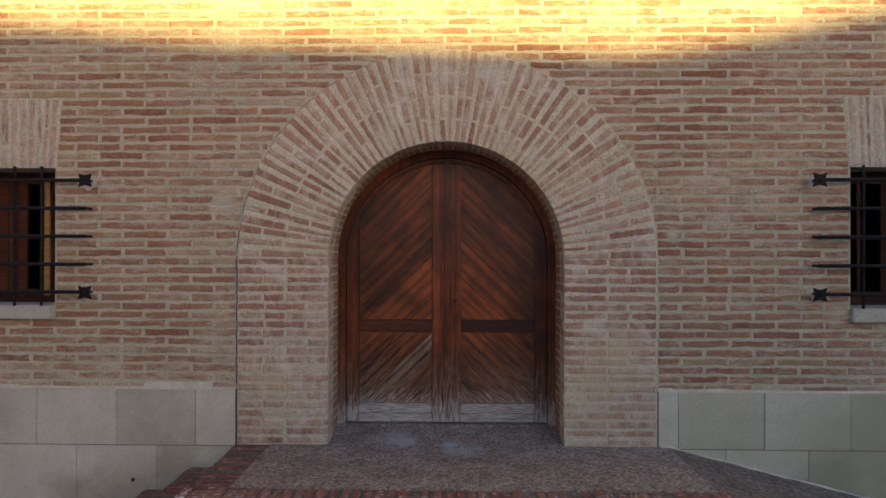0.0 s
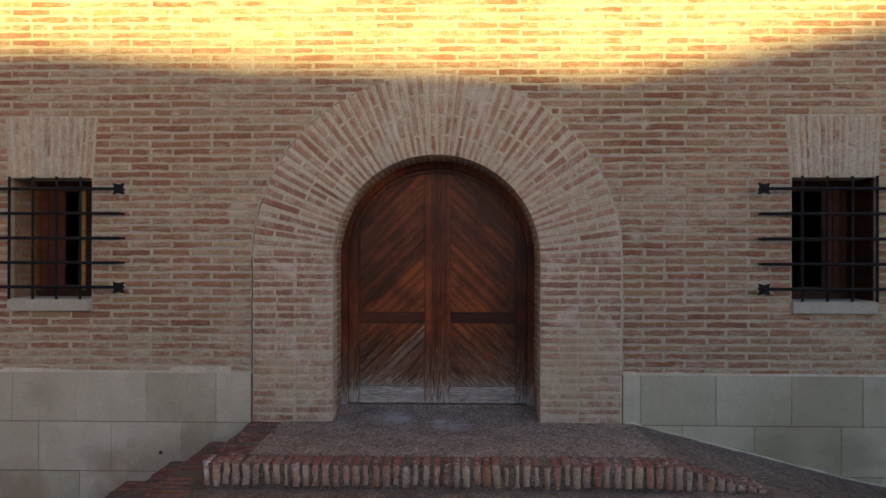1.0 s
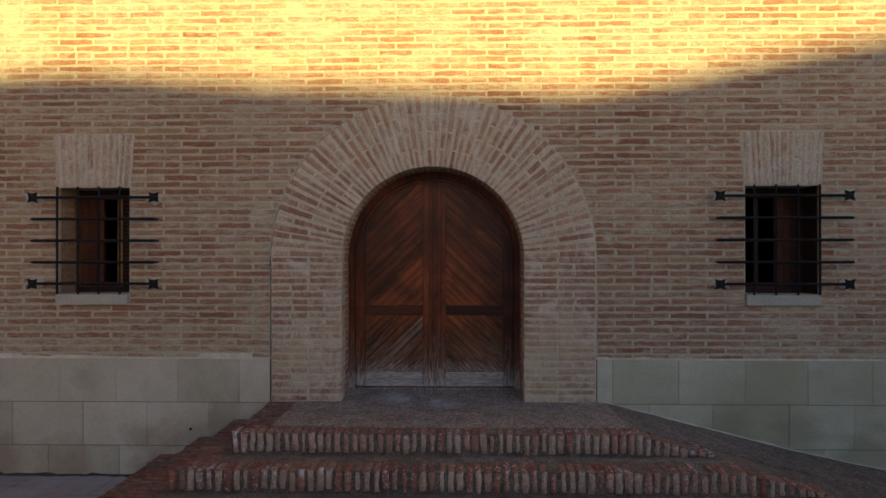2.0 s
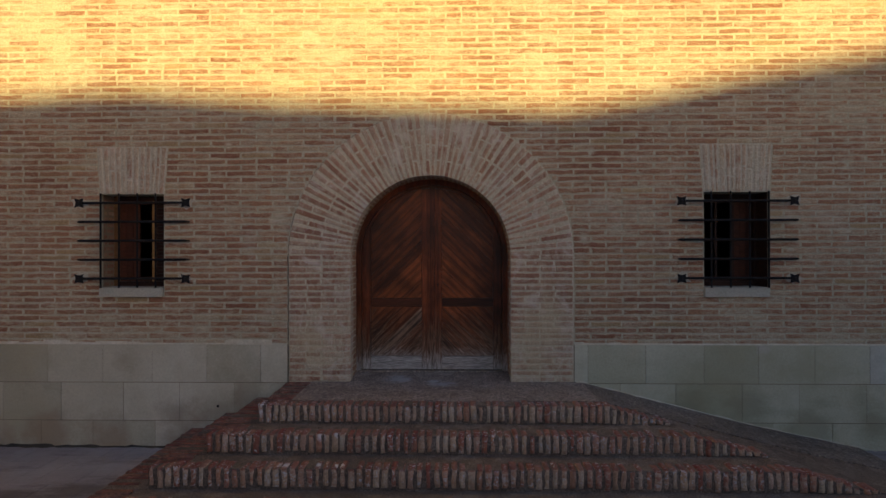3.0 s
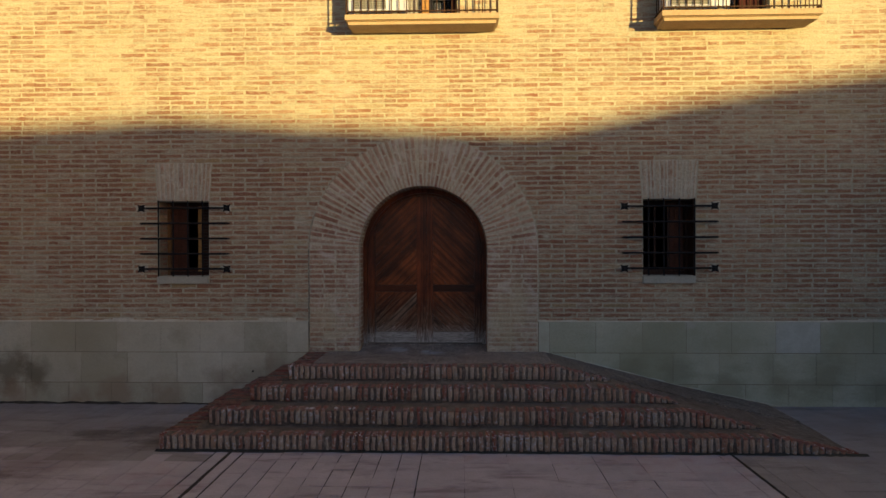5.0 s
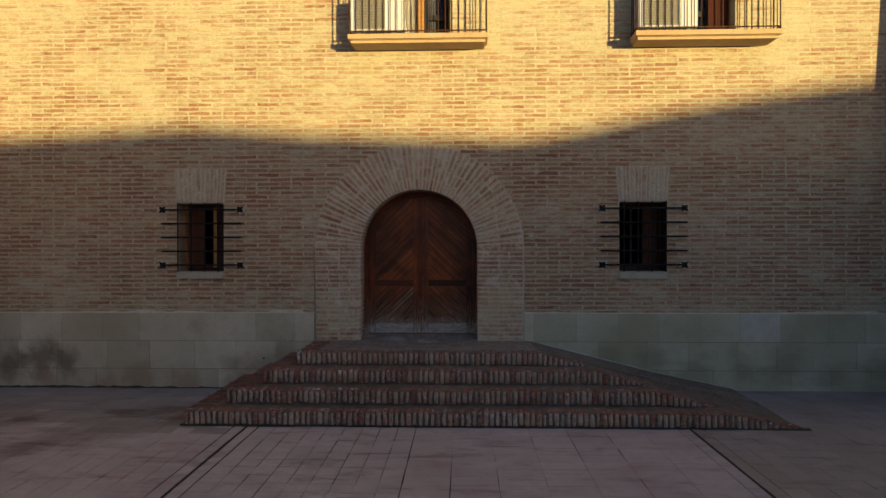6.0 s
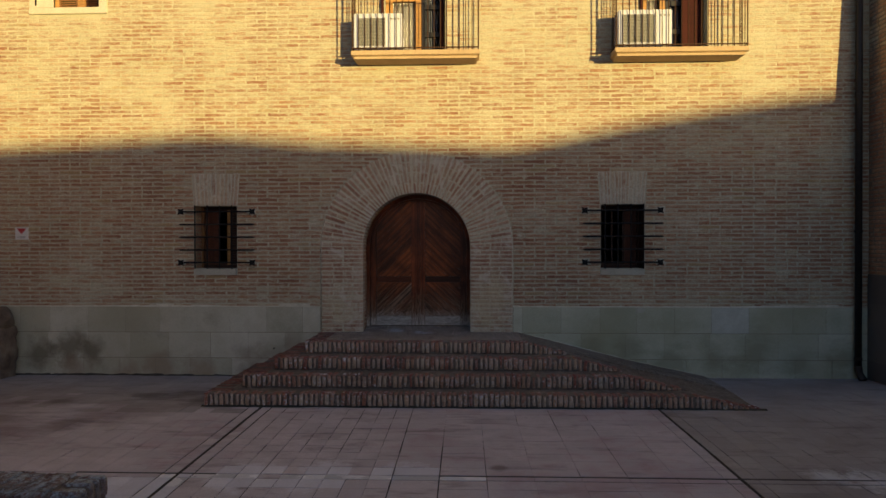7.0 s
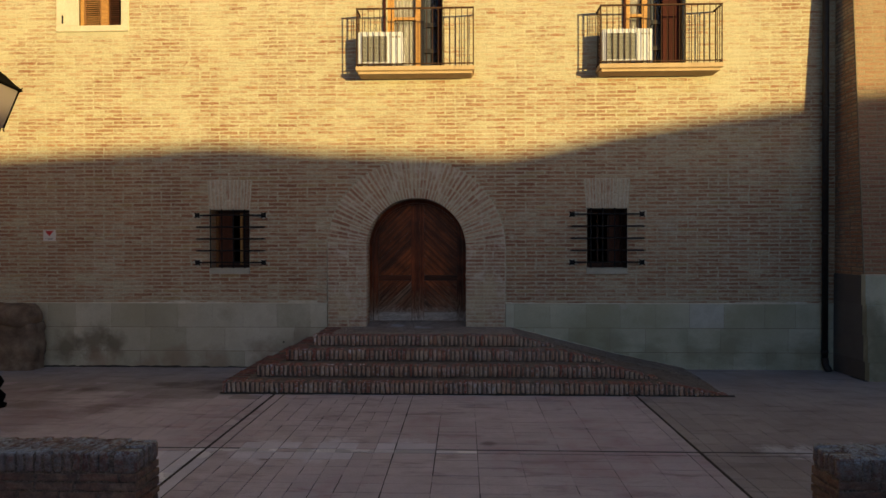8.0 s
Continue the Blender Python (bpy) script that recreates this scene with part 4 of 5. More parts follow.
def stairs():
    stair = thing("brick_stairs", "worn brick steps with a concrete ramp along the wall", "stairs", (0, 0, 0))
    xs = [RAMP_X0 + (RAMP_X1 - RAMP_X0) * i / 26 for i in range(27)]
    # platform and ramp surface
    g, slope = Geo(), Geo()
    inner = [-1.20, -1.10, -0.81, 0.81, 1.1, *xs]
    for a, b in zip(inner, inner[1:]):
        za, zb = ramp_z(a), ramp_z(b)
        y1 = 0.0
        (g if a < RAMP_X0 - 0.01 else slope).add([(a, STEP_Y[0] + 0.17, za), (b, STEP_Y[0] + 0.17, zb), (b, y1, zb), (a, y1, za), (a, STEP_Y[0] + 0.17, -0.1), (b, STEP_Y[0] + 0.17, -0.1)], [(0, 1, 2, 3), (4, 5, 1, 0)])
    g.add([(-0.81, 0, STEP_Z[0]), (0.81, 0, STEP_Z[0]), (0.81, 0.40, 0.666), (-0.81, 0.40, 0.666)], [(0, 1, 2, 3)])
    part("platform", g, platform_concrete, stair, "rough washed-concrete landing", weld=True)
    part("ramp", slope, ramp_concrete, stair, "rough dark concrete ramp", weld=True)
    # ragged pale mortar where the ramp meets the wall
    rng, g, x, h2, d2 = random.Random(8), Geo(), 1.46, 0.01, 0.02
    while x < 4.4:
        n, h, d = x + rng.uniform(0.04, 0.12), h2, d2
        h2, d2 = rng.uniform(0.002, 0.016), rng.uniform(0.004, 0.035)
        za, zb = max(-0.045, ramp_z(x)), max(-0.045, ramp_z(n))
        g.add([(x, -0.028 - d, za + 0.001), (n, -0.028 - d2, zb + 0.001), (n, -0.027, zb + h2), (x, -0.027, za + h)], [(0, 1, 2, 3)])
        x = n
    part("mortar_fillet", g, mortar_pale, stair, "pale mortar along the wall", weld=True)
    for k in range(4):
        zt, zb, y, xl = STEP_Z[k], (STEP_Z[k + 1] if k < 3 else -0.03), STEP_Y[k], STEP_X[k]
        yi = STEP_Y[k - 1] if k else STEP_Y[0] + 0.17
        g = Geo()
        cuts = [xl + 0.008, *[x for x in xs]]
        # bedding mortar under and behind the bricks: front band and the return on the west side
        for a, b in zip(cuts, cuts[1:]):
            za, zb2 = min(zt, ramp_z(a)) - 0.010, min(zt, ramp_z(b)) - 0.010
            if za < -0.02:
                continue
            g.add([(a, y + 0.018, -0.1), (b, y + 0.018, -0.1), (b, y + 0.018, zb2), (a, y + 0.018, za), (a, yi + 0.02, za), (b, yi + 0.02, zb2)], [(0, 1, 2, 3), (3, 2, 5, 4)])
        xi = STEP_X[k - 1] if k else -1.10
        g.box(xl + 0.012, xi + 0.02, yi, 0.0, -0.1, zt - 0.007)
        step = part("step", g, step_mortar, stair, "step of bricks set on edge in dark mortar", weld=True)
        rng = random.Random(40 + k)
        x, pitch = xl + 0.03, 0.0635
        while x < 4.28:
            h1 = min(zt, ramp_z(x))
            h0 = min(zb, ramp_z(x)) if k < 3 else -0.03
            if h1 - h0 < 0.014:
                break
            d = (0.152 if k else 0.15) + rng.uniform(-0.012, 0.012)
            hh = h1 - max(h0, h1 - 0.142) + 0.004
            w = 0.045 + rng.uniform(-0.006, 0.007)
            v, f = brick_form(rng, hh, d, w, 3, 0.007, 0.0, min(0.013, hh / 4), min(0.016, hh / 4))
            m = pose(x, y + rng.uniform(-0.008, 0.012), h1 - hh / 2 + rng.uniform(-0.010, 0.004), 0, 90 + rng.uniform(-2, 2), rng.uniform(-1.5, 1.5))
            piece("brick", Geo().add(v, f).mesh("brick", brick_step, 0.0, True), step, m)
            x += pitch + rng.uniform(-0.003, 0.003)
        yy = y + 0.03
        while yy < -0.03:
            n = 0.26 + rng.uniform(-0.02, 0.02)
            v, f = brick_form(rng, zt - max(zb, zt - 0.142), n, 0.043 + rng.uniform(-0.006, 0.006), 3, 0.008, 0.0, 0.013, 0.016)
            if yy > y + 0.14:
                m = pose(xl + rng.uniform(-0.008, 0.01), yy, (zt + max(zb, zt - 0.142)) / 2 + rng.uniform(-0.006, 0.004), 0, 0, -90) @ pose(0, 0, 0, 0, 90, 0)
                piece("brick", Geo().add(v, f).mesh("brick", brick_return, 0.0, True), step, m)
            yy += 0.0635
    # a dark strip paints the contact shade where the lowest step meets the paving
    rng, g, x, d2 = random.Random(51), Geo(), STEP_X[3] - 0.02, 0.02
    while x < 4.17:
        n, d = x + rng.uniform(0.03, 0.09), d2
        d2 = rng.uniform(0.006, 0.028) + (0.012 if x < -1.2 or x > 3.6 else 0.0)
        g.add([(x, STEP_Y[3] - 0.006 - d, 0.0005), (n, STEP_Y[3] - 0.006 - d2, 0.0005), (n, STEP_Y[3] + 0.012, 0.014), (x, STEP_Y[3] + 0.012, 0.014), (x, STEP_Y[3] + 0.014, -0.02), (n, STEP_Y[3] + 0.014, -0.02)],
              [(0, 1, 2, 3), (3, 2, 5, 4)])
        x = n
    part("foot_line", g, dirt_and_shade, stair, "dark strip of contact shade along the foot of the steps", weld=True)
    return stair


facade_bricks()
arch_bricks()
for (a, b), seed in zip(WINDOWS, (21, 22)):
    lintel(a, b, seed)
plinth()
stairs()


# ---- the doorway's double door ----
def clip(poly, region):
    """The part of a convex polygon inside a convex, counter-clockwise region."""
    out = poly
    n = len(region)
    for i in range(n):
        (ax, ay), (bx, by) = region[i], region[(i + 1) % n]
        side = lambda p: (bx - ax) * (p[1] - ay) - (by - ay) * (p[0] - ax)
        res = []
        for p, q in zip(out, out[1:] + out[:1]):
            sp, sq = side(p), side(q)
            if sp >= 0:
                res.append(p)
            if (sp > 0 > sq) or (sp < 0 < sq):
                k = sp / (sp - sq)
                res.append((p[0] + k * (q[0] - p[0]), p[1] + k * (q[1] - p[1])))
        out = res
        if len(out) < 3:
            return []
    return out


def double_door():
    z0, front = 0.670, 0.375
    door = tagged(new("door_1"), "arched double door of weathered reddish-brown boards, closed", "door", "", "structure")
    # fixed frame round the leaves
    g = Geo()
    a, b = arc(0.83, 32), arc(0.752, 32)
    for p, q, r, s in zip(a, a[1:], b, b[1:]):
        g.prism([p, q, s, r], front - 0.03, front + 0.09)
    for s in (-1, 1):
        x0, x1 = sorted((s * 0.752, s * 0.83))
        g.box(x0, x1, front - 0.03, front + 0.09, z0 - 0.004, SPRING)
    part("door_frame", g, door_wood_flat, door)
    for s in (-1, 1):
        leaf = part("door_leaf", Geo().prism([(s * 0.004, z0 + 0.012), (s * 0.748, z0 + 0.012), (s * 0.748, SPRING), *[(s * x, z) for x, z in arc(0.748, 20, SPRING, 0, math.pi / 2 - 0.004)][1:]][::s], front + 0.03, front + 0.05),
                    shutter_wood, door, "board leaf with slanting planks, bleached grey near the ground")
        # stiles and the curved top rail
        part("stile", Geo().prism([(s * 0.655, z0 + 0.01), (s * 0.748, z0 + 0.01), (s * 0.748, SPRING), (s * 0.718, SPRING + 0.16), (s * 0.655, SPRING + 0.29)][::s], front, front + 0.03), door_wood_flat, leaf, bevel=0.004)
        part("stile", Geo().prism([(s * 0.006, z0 + 0.01), (s * 0.108, z0 + 0.01), (s * 0.108, SPRING + 0.70), (s * 0.006, SPRING + 0.712)][::s], front - 0.004, front + 0.03), door_wood_flat, leaf, bevel=0.004)
        g = Geo()
        n = 18
        o, i = arc(0.748, n, SPRING, 0, math.pi / 2 - 0.002), arc(0.718, n, SPRING, 0, math.pi / 2 - 0.002)
        for p, q, r, t in zip(o, o[1:], i, i[1:]):
            quad = [(s * p[0], p[1]), (s * q[0], q[1]), (s * t[0], t[1]), (s * r[0], r[1])]
            g.prism(quad[::s], front - 0.001, front + 0.03)
        part("curved_rail", g, door_wood_flat, leaf)
        for za, zb, nm in ((z0 + 0.008, 0.744, "bottom_rail"), (0.7455, 0.817, "bottom_rail"), (1.352, 1.44, "middle_rail")):
            part(nm, Geo().box(*sorted((s * 0.109, s * 0.654)), front + 0.002, front + 0.03, za, zb), door_wood_grey if zb < 1 else door_wood_dark, leaf, bevel=0.004)
        # slanting planks in the two fields of the leaf
        rt = 0.716
        top = [(0.109, 1.443), (0.653, 1.443), *arc(rt, 18, SPRING, math.acos(0.653 / rt), math.acos(0.109 / rt))]
        low = [(0.109, 0.82), (0.653, 0.82), (0.653, 1.349), (0.109, 1.349)]
        tilt, w = radians(44), 0.104
        c, d = math.cos(tilt), math.sin(tilt)
        for field in (top, low):
            k = -14
            while k < 30:
                # strips fall outward from the meeting stile
                u0, u1 = k * w + 0.0006, (k + 1) * w - 0.0006
                strip = [(-3 * c + u0 * d, 3 * d + u0 * c), (-3 * c + u1 * d, 3 * d + u1 * c), (3 * c + u1 * d, -3 * d + u1 * c), (3 * c + u0 * d, -3 * d + u0 * c)][::-1]
                got = clip(strip, field)
                if len(got) > 2:
                    cx, cz = sum(p[0] for p in got) / len(got), sum(p[1] for p in got) / len(got)
                    ang = s * tilt
                    pts = []
                    for x, z in got:
                        dx, dz = s * (x - cx), z - cz
                        pts.append((dx * math.cos(ang) - dz * math.sin(ang), dx * math.sin(ang) + dz * math.cos(ang)))
                    ob = part("plank", Geo().prism(pts[::s], 0, 0.018), door_wood_worn if s < 0 and field is low and k == 9 else door_wood, leaf, bevel=0.0016)
                    ob.matrix_basis = pose(s * cx, front + 0.010 + 0.001 * (k % 3), cz) @ Matrix.Rotation(ang, 4, "Y")
                k += 1
    # covering strip and lock
    part("cover_strip", Geo().box(-0.02, 0.034, front - 0.024, front - 0.005, z0 + 0.012, SPRING + 0.735), door_wood_flat, door, bevel=0.006)
    lock = part("lock_plate", Geo().box(0.056, 0.076, front - 0.010, front - 0.0045, 1.565, 1.60), door_wood_dark, door, "small dark lock plate", bevel=0.003)
    part("key_knob", Geo().tube((0.066, front - 0.022, 1.583), (0.066, front - 0.0105, 1.583), 0.007, 10), iron, lock)
    part("threshold", Geo().box(-0.81, 0.81, front - 0.05, front + 0.12, 0.55, z0 + 0.001), platform_concrete, door, bevel=0.006)


double_door()


# ---- barred ground-floor windows ----
def barred_window(number, x0, x1, west):
    win = tagged(new("window_" + str(number)), "small deep-set wooden window behind iron bars", "window", "", "structure")
    zs = WIN_Z0 + SILL_H
    part("window_sill", Geo().box(x0 - 0.004, x1 - 0.004, -0.036, 0.235, WIN_Z0 - 0.004, zs), sill_stone, win, "pale cut-stone sill", bevel=0.006)
    y = 0.24
    # dark sheets on both sides put shade into the reveal
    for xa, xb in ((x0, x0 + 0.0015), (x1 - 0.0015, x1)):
        part("reveal_mortar", Geo().box(xa, xb, 0.045, y - 0.002, zs + 0.001, WIN_Z1 - 0.001), wing_front_mortar, win, "thin dark sheet that stands in for shade in the reveal")
    za, zb = zs + 0.05, WIN_Z1 - 0.05
    for a, b, z0, z1 in ((x0, x0 + 0.04, zs, WIN_Z1), (x1 - 0.04, x1, zs, WIN_Z1), (x0 + 0.04, x1 - 0.04, zb, WIN_Z1), (x0 + 0.04, x1 - 0.04, zs, za)):
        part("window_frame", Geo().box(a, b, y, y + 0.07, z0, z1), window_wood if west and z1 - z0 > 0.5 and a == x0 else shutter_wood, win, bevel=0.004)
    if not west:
        part("lining", Geo().box(x1 - 0.012, x1 - 0.001, 0.03, y - 0.001, zs + 0.001, WIN_Z1 - 0.001), shutter_wood, win, "thin dark sheet over the reveal")
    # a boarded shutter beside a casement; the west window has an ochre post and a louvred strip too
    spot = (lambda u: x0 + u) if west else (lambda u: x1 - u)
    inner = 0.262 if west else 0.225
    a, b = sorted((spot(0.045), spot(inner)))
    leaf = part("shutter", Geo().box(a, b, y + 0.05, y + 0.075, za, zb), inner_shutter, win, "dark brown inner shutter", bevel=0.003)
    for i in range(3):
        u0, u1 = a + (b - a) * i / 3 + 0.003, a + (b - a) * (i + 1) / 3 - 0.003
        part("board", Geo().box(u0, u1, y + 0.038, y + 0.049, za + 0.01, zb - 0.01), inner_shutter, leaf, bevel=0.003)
    if west:
        a, b = sorted((spot(0.405), spot(0.448)))
        part("post", Geo().box(a, b, y + 0.01, y + 0.06, za, zb), ochre_wood, win, bevel=0.003)
    a, b = sorted((spot(inner + 0.003), spot(0.404 if west else x1 - x0 - 0.042)))
    bars = Geo().box(a, b, y + 0.03, y + 0.05, zb - 0.035, zb).box(a, b, y + 0.03, y + 0.05, za, za + 0.045).box(a, b, y + 0.032, y + 0.048, (za + zb) / 2 - 0.011, (za + zb) / 2 + 0.011)
    if not west:
        bars.box((a + b) / 2 - 0.012, (a + b) / 2 + 0.012, y + 0.031, y + 0.049, za + 0.045, zb - 0.035)
        bars.box(a, a + 0.03, y + 0.029, y + 0.051, za, zb).box(b - 0.03, b, y + 0.029, y + 0.051, za, zb)
    case = part("casement", bars, shutter_wood, win)
    pane = part("pane", Geo().box(a, b, y + 0.038, y + 0.042, za + 0.045, zb - 0.035), glass, case)
    pane.visible_shadow = False
    if not west:
        return
    a, b = sorted((spot(0.450), spot(x1 - x0 - 0.042)))
    leaf = part("louvre_frame", Geo().box(a, a + 0.012, y + 0.02, y + 0.05, za, zb).box(b - 0.012, b, y + 0.02, y + 0.05, za, zb), shutter_wood, win)
    for i in range(22):
        z = za + 0.01 + 0.0385 * i
        if z < zb - 0.03:
            part("slat", Geo().prism([(a + 0.012, z), (b - 0.012, z), (b - 0.012, z + 0.030), (a + 0.012, z + 0.030)], y + 0.024, y + 0.034), shutter_wood, leaf)


def star(r, thick):
    pts = []
    for i in range(16):
        a = math.pi * i / 8 + math.pi / 4
        k = (1.0, 0.60, 0.50, 0.60)[i % 4]
        pts.append((r * k * math.cos(a), r * k * math.sin(a)))
    return Geo().prism(pts, -thick, 0)


def grille(at, west, east, star_w, star_e, shift):
    """Five round bars with four uprights; the top and bottom bars end in star plates."""
    ob = thing("window_grille", "black wrought-iron window grille with star-shaped end plates", "grille", (at, -0.065, 0), "barred windows")
    zs = [2.438, 2.246, 2.054, 1.862, 1.672]
    for i, z in enumerate(zs):
        a, b = (west, east) if 0 < i < 4 else (star_w - 0.02, star_e + 0.02)
        bar = part("crossbar", Geo().tube((a + 0.02, 0, z), (b - 0.02, 0, z), 0.0125, 8).tube((a, 0, z), (a + 0.02, 0, z), 0.007, 8, 0.0125).tube((b - 0.02, 0, z), (b, 0, z), 0.0125, 8, 0.007), iron, ob)
        for x in (star_w, star_e):
            part("fixing_pin", Geo().tube((x, 0.0, z), (x, 0.075, z), 0.009, 6), iron, bar)
            if i in (0, 4):
                o = part("star_plate", star(0.067, 0.012), iron, bar, bevel=0.003)
                o.location = (x, -0.012, z - 0.002)
                lumps = [0.058 + 0.045 * noise.noise(Vector((x * 9 + at * 3, z * 7, k * 1.7))) for k in range(12)]
                part("mortar_patch", Geo().prism([(x + (0.03 if at > 0 else -0.03) + 1.25 * q * math.cos(math.pi * k / 6), z + q * math.sin(math.pi * k / 6)) for k, q in enumerate(lumps)], 0.0608, 0.0655), lintel_mortar, bar, "pale mortar round the fixing")
                part("boss", Geo().tube((x, -0.034, z), (x, -0.024, z), 0.008, 8, 0.014), iron, bar)
    for k in range(4):
        x = -0.282 + 0.188 * k + shift
        part("upright", Geo().tube((x, 0.014, 1.575), (x, 0.014, 2.535), 0.010, 8), iron, ob)
    return ob


barred_window(1, *WINDOWS[0], True)
barred_window(2, *WINDOWS[1], False)
grille(sum(WINDOWS[0]) / 2, -0.53, 0.592, -0.503, 0.585, -0.018)
grille(sum(WINDOWS[1]) / 2, -0.592, 0.582, -0.572, 0.532, 0.015)


# ---- balconies with their doors and air conditioners ----
def balcony(x0, x1):
    xm, w = (x0 + x1) / 2, (x1 - x0) / 2
    ob = thing("balcony", "shallow moulded stone balcony with thin rusty iron railing", "balcony", (xm, 0, FLOOR_1), "balconies of the upper floor")
    y = -0.345
    levels = [(-0.134, 0.10, -0.02), (-0.132, 0.06, -0.25), (-0.128, 0.035, -0.30), (-0.094, 0.03, -0.305), (-0.090, 0.012, -0.325), (-0.084, 0.02, -0.32), (-0.082, 0.0, y), (-0.018, 0.0, y)]
    v, f = [], []
    for z, ins, yf in levels:
        v += [(-w + ins, yf, z), (w - ins, yf, z), (w - ins, -0.004, z), (-w + ins, -0.004, z)]
    for i in range(len(levels) - 1):
        f += [(4 * i + j, 4 * i + (j + 1) % 4, 4 * i + 4 + (j + 1) % 4, 4 * i + 4 + j) for j in range(4)]
    n = len(v)
    f += [(3, 2, 1, 0), (n - 4, n - 3, n - 2, n - 1)]
    part("slab", Geo().add(v, f), balcony_stone, ob)
    rail = part("railing", Geo().box(-w + 0.006, w - 0.006, y + 0.006, y + 0.026, 0.868, 0.892).box(-w + 0.006, -w + 0.026, y + 0.026, 0, 0.868, 0.892).box(w - 0.026, w - 0.006, y + 0.026, 0, 0.868, 0.892)
                .box(-w + 0.006, w - 0.006, y + 0.008, y + 0.024, 0.012, 0.027).box(-w + 0.008, -w + 0.024, y + 0.024, 0, 0.012, 0.027).box(w - 0.024, w - 0.008, y + 0.024, 0, 0.012, 0.027), rust_iron, ob, "thin rusty iron railing")
    count = round(2 * w / 0.094)
    for i in range(count + 1):
        x = -w + 0.016 + (2 * w - 0.032) * i / count
        r = 0.009 if i in (0, count) else 0.0062
        part("baluster", Geo().tube((x, y + 0.016, -0.018), (x, y + 0.016, 0.87), r, 6), rust_iron, rail)
    for s in (-1, 1):
        for k in range(3):
            part("baluster", Geo().tube((s * (w - 0.016), y + 0.10 + 0.085 * k, -0.018), (s * (w - 0.016), y + 0.10 + 0.085 * k, 0.87), 0.0062, 6), rust_iron, rail)
    return ob


def balcony_door(number, x0, x1, second):
    ob = tagged(new("door_" + str(number)), "tall balcony door, one leaf curtained, the other dark", "door", "", "structure")
    y, z0, z1 = 0.16, FLOOR_1, DOOR_1_TOP
    part("shutter", Geo().box(x0 - 0.046, x0 - 0.006, -0.034, -0.0045, z0 + 0.014, z1 - 0.02), red_wood, ob, "dark shutter edge folded back to the wall", bevel=0.004)
    part("door_sill", Geo().box(x0, x1, -0.004, 0.3, z0 - 0.04, z0 + 0.012), balcony_stone, ob)
    for a, b in ((x0, x0 + 0.05), (x1 - 0.03, x1)):
        part("door_frame", Geo().box(a, b, y, y + 0.07, z0 + 0.012, z1), ochre_wood, ob)
    part("door_frame", Geo().box(x0 + 0.05, x1 - 0.03, y, y + 0.07, z1 - 0.06, z1), ochre_wood, ob)
    xm = x0 + (0.41 if second else 0.60) * (x1 - x0)
    leaf = part("door_leaf", Geo().box(x0 + 0.055, x0 + 0.105, y + 0.01, y + 0.055, z0 + 0.02, z1 - 0.065).box(xm - 0.085, xm, y + 0.01, y + 0.055, z0 + 0.02, z1 - 0.065)
                .box(x0 + 0.105, xm - 0.085, y + 0.012, y + 0.053, z0 + 0.02, z0 + 0.13).box(x0 + 0.105, xm - 0.085, y + 0.012, y + 0.053, z0 + 0.88, z0 + 0.925), ochre_wood, ob, "ochre wooden leaf with a curtained pane")
    pane = part("pane", Geo().box(x0 + 0.1, xm - 0.08, y + 0.03, y + 0.034, z0 + 0.125, z1 - 0.1), glass, leaf)
    pane.visible_shadow = False
    v, n = [], 24
    for i in range(n + 1):
        x = x0 + 0.10 + (xm - 0.19 - x0) * i / n
        yy = y + 0.075 + 0.004 * math.sin(i * 1.7)
        v += [(x, yy, z0 + 0.05), (x, yy, z1 - 0.1)]
    part("curtain", Geo().add(v, [(2 * i, 2 * i + 2, 2 * i + 3, 2 * i + 1) for i in range(n)]), curtain_cloth, ob, "pale hanging curtain")
    # the dark leaf
    xe = x1 - 0.033
    dark = part("door_leaf", Geo().box(xm + 0.004, xm + 0.05, y + 0.02, y + 0.06, z0 + 0.02, z1 - 0.065).box(xe - 0.05, xe, y + 0.02, y + 0.06, z0 + 0.02, z1 - 0.065)
                .box(xm + 0.05, xe - 0.05, y + 0.022, y + 0.058, z0 + 0.02, z0 + 0.10).box(xm + 0.05, xe - 0.05, y + 0.022, y + 0.058, z0 + 0.34, z0 + 0.41).box(xm + 0.05, xe - 0.05, y + 0.022, y + 0.058, z0 + 0.76, z0 + 0.83),
                navy_paint, ob, "dark navy glazed leaf")
    pane = part("pane", Geo().box(xm + 0.04, xe - 0.04, y + 0.035, y + 0.039, z0 + 0.08, z1 - 0.1), glass, dark)
    pane.visible_shadow = False
    v = []
    for i in range(n + 1):
        x = xm + 0.045 + (xe - 0.09 - xm) * i / n
        yy = y + 0.078 + 0.010 * math.sin(i * 1.9)
        v += [(x, yy, z0 + 0.03), (x, yy, z1 - 0.1)]
    part("curtain", Geo().add(v, [(2 * i, 2 * i + 2, 2 * i + 3, 2 * i + 1) for i in range(n)]), blue_cloth, ob, "dim bluish curtain")
    if second:
        fold = part("shutter", Geo().box(x1 - 0.33, x1 - 0.034, y - 0.035, y - 0.008, z0 + 0.016, z1 - 0.02), red_wood, ob, "red-brown folded shutter", bevel=0.004)
        for i in range(3):
            part("board", Geo().box(x1 - 0.325 + 0.096 * i, x1 - 0.234 + 0.096 * i, y - 0.042, y - 0.0355, z0 + 0.03, z1 - 0.04), red_wood, fold, bevel=0.002)
    else:
        part("shutter", Geo().box(x1 - 0.075, x1 - 0.034, y - 0.075, y - 0.008, z0 + 0.016, z1 - 0.02), red_wood, ob, "narrow brown shutter edge", bevel=0.004)


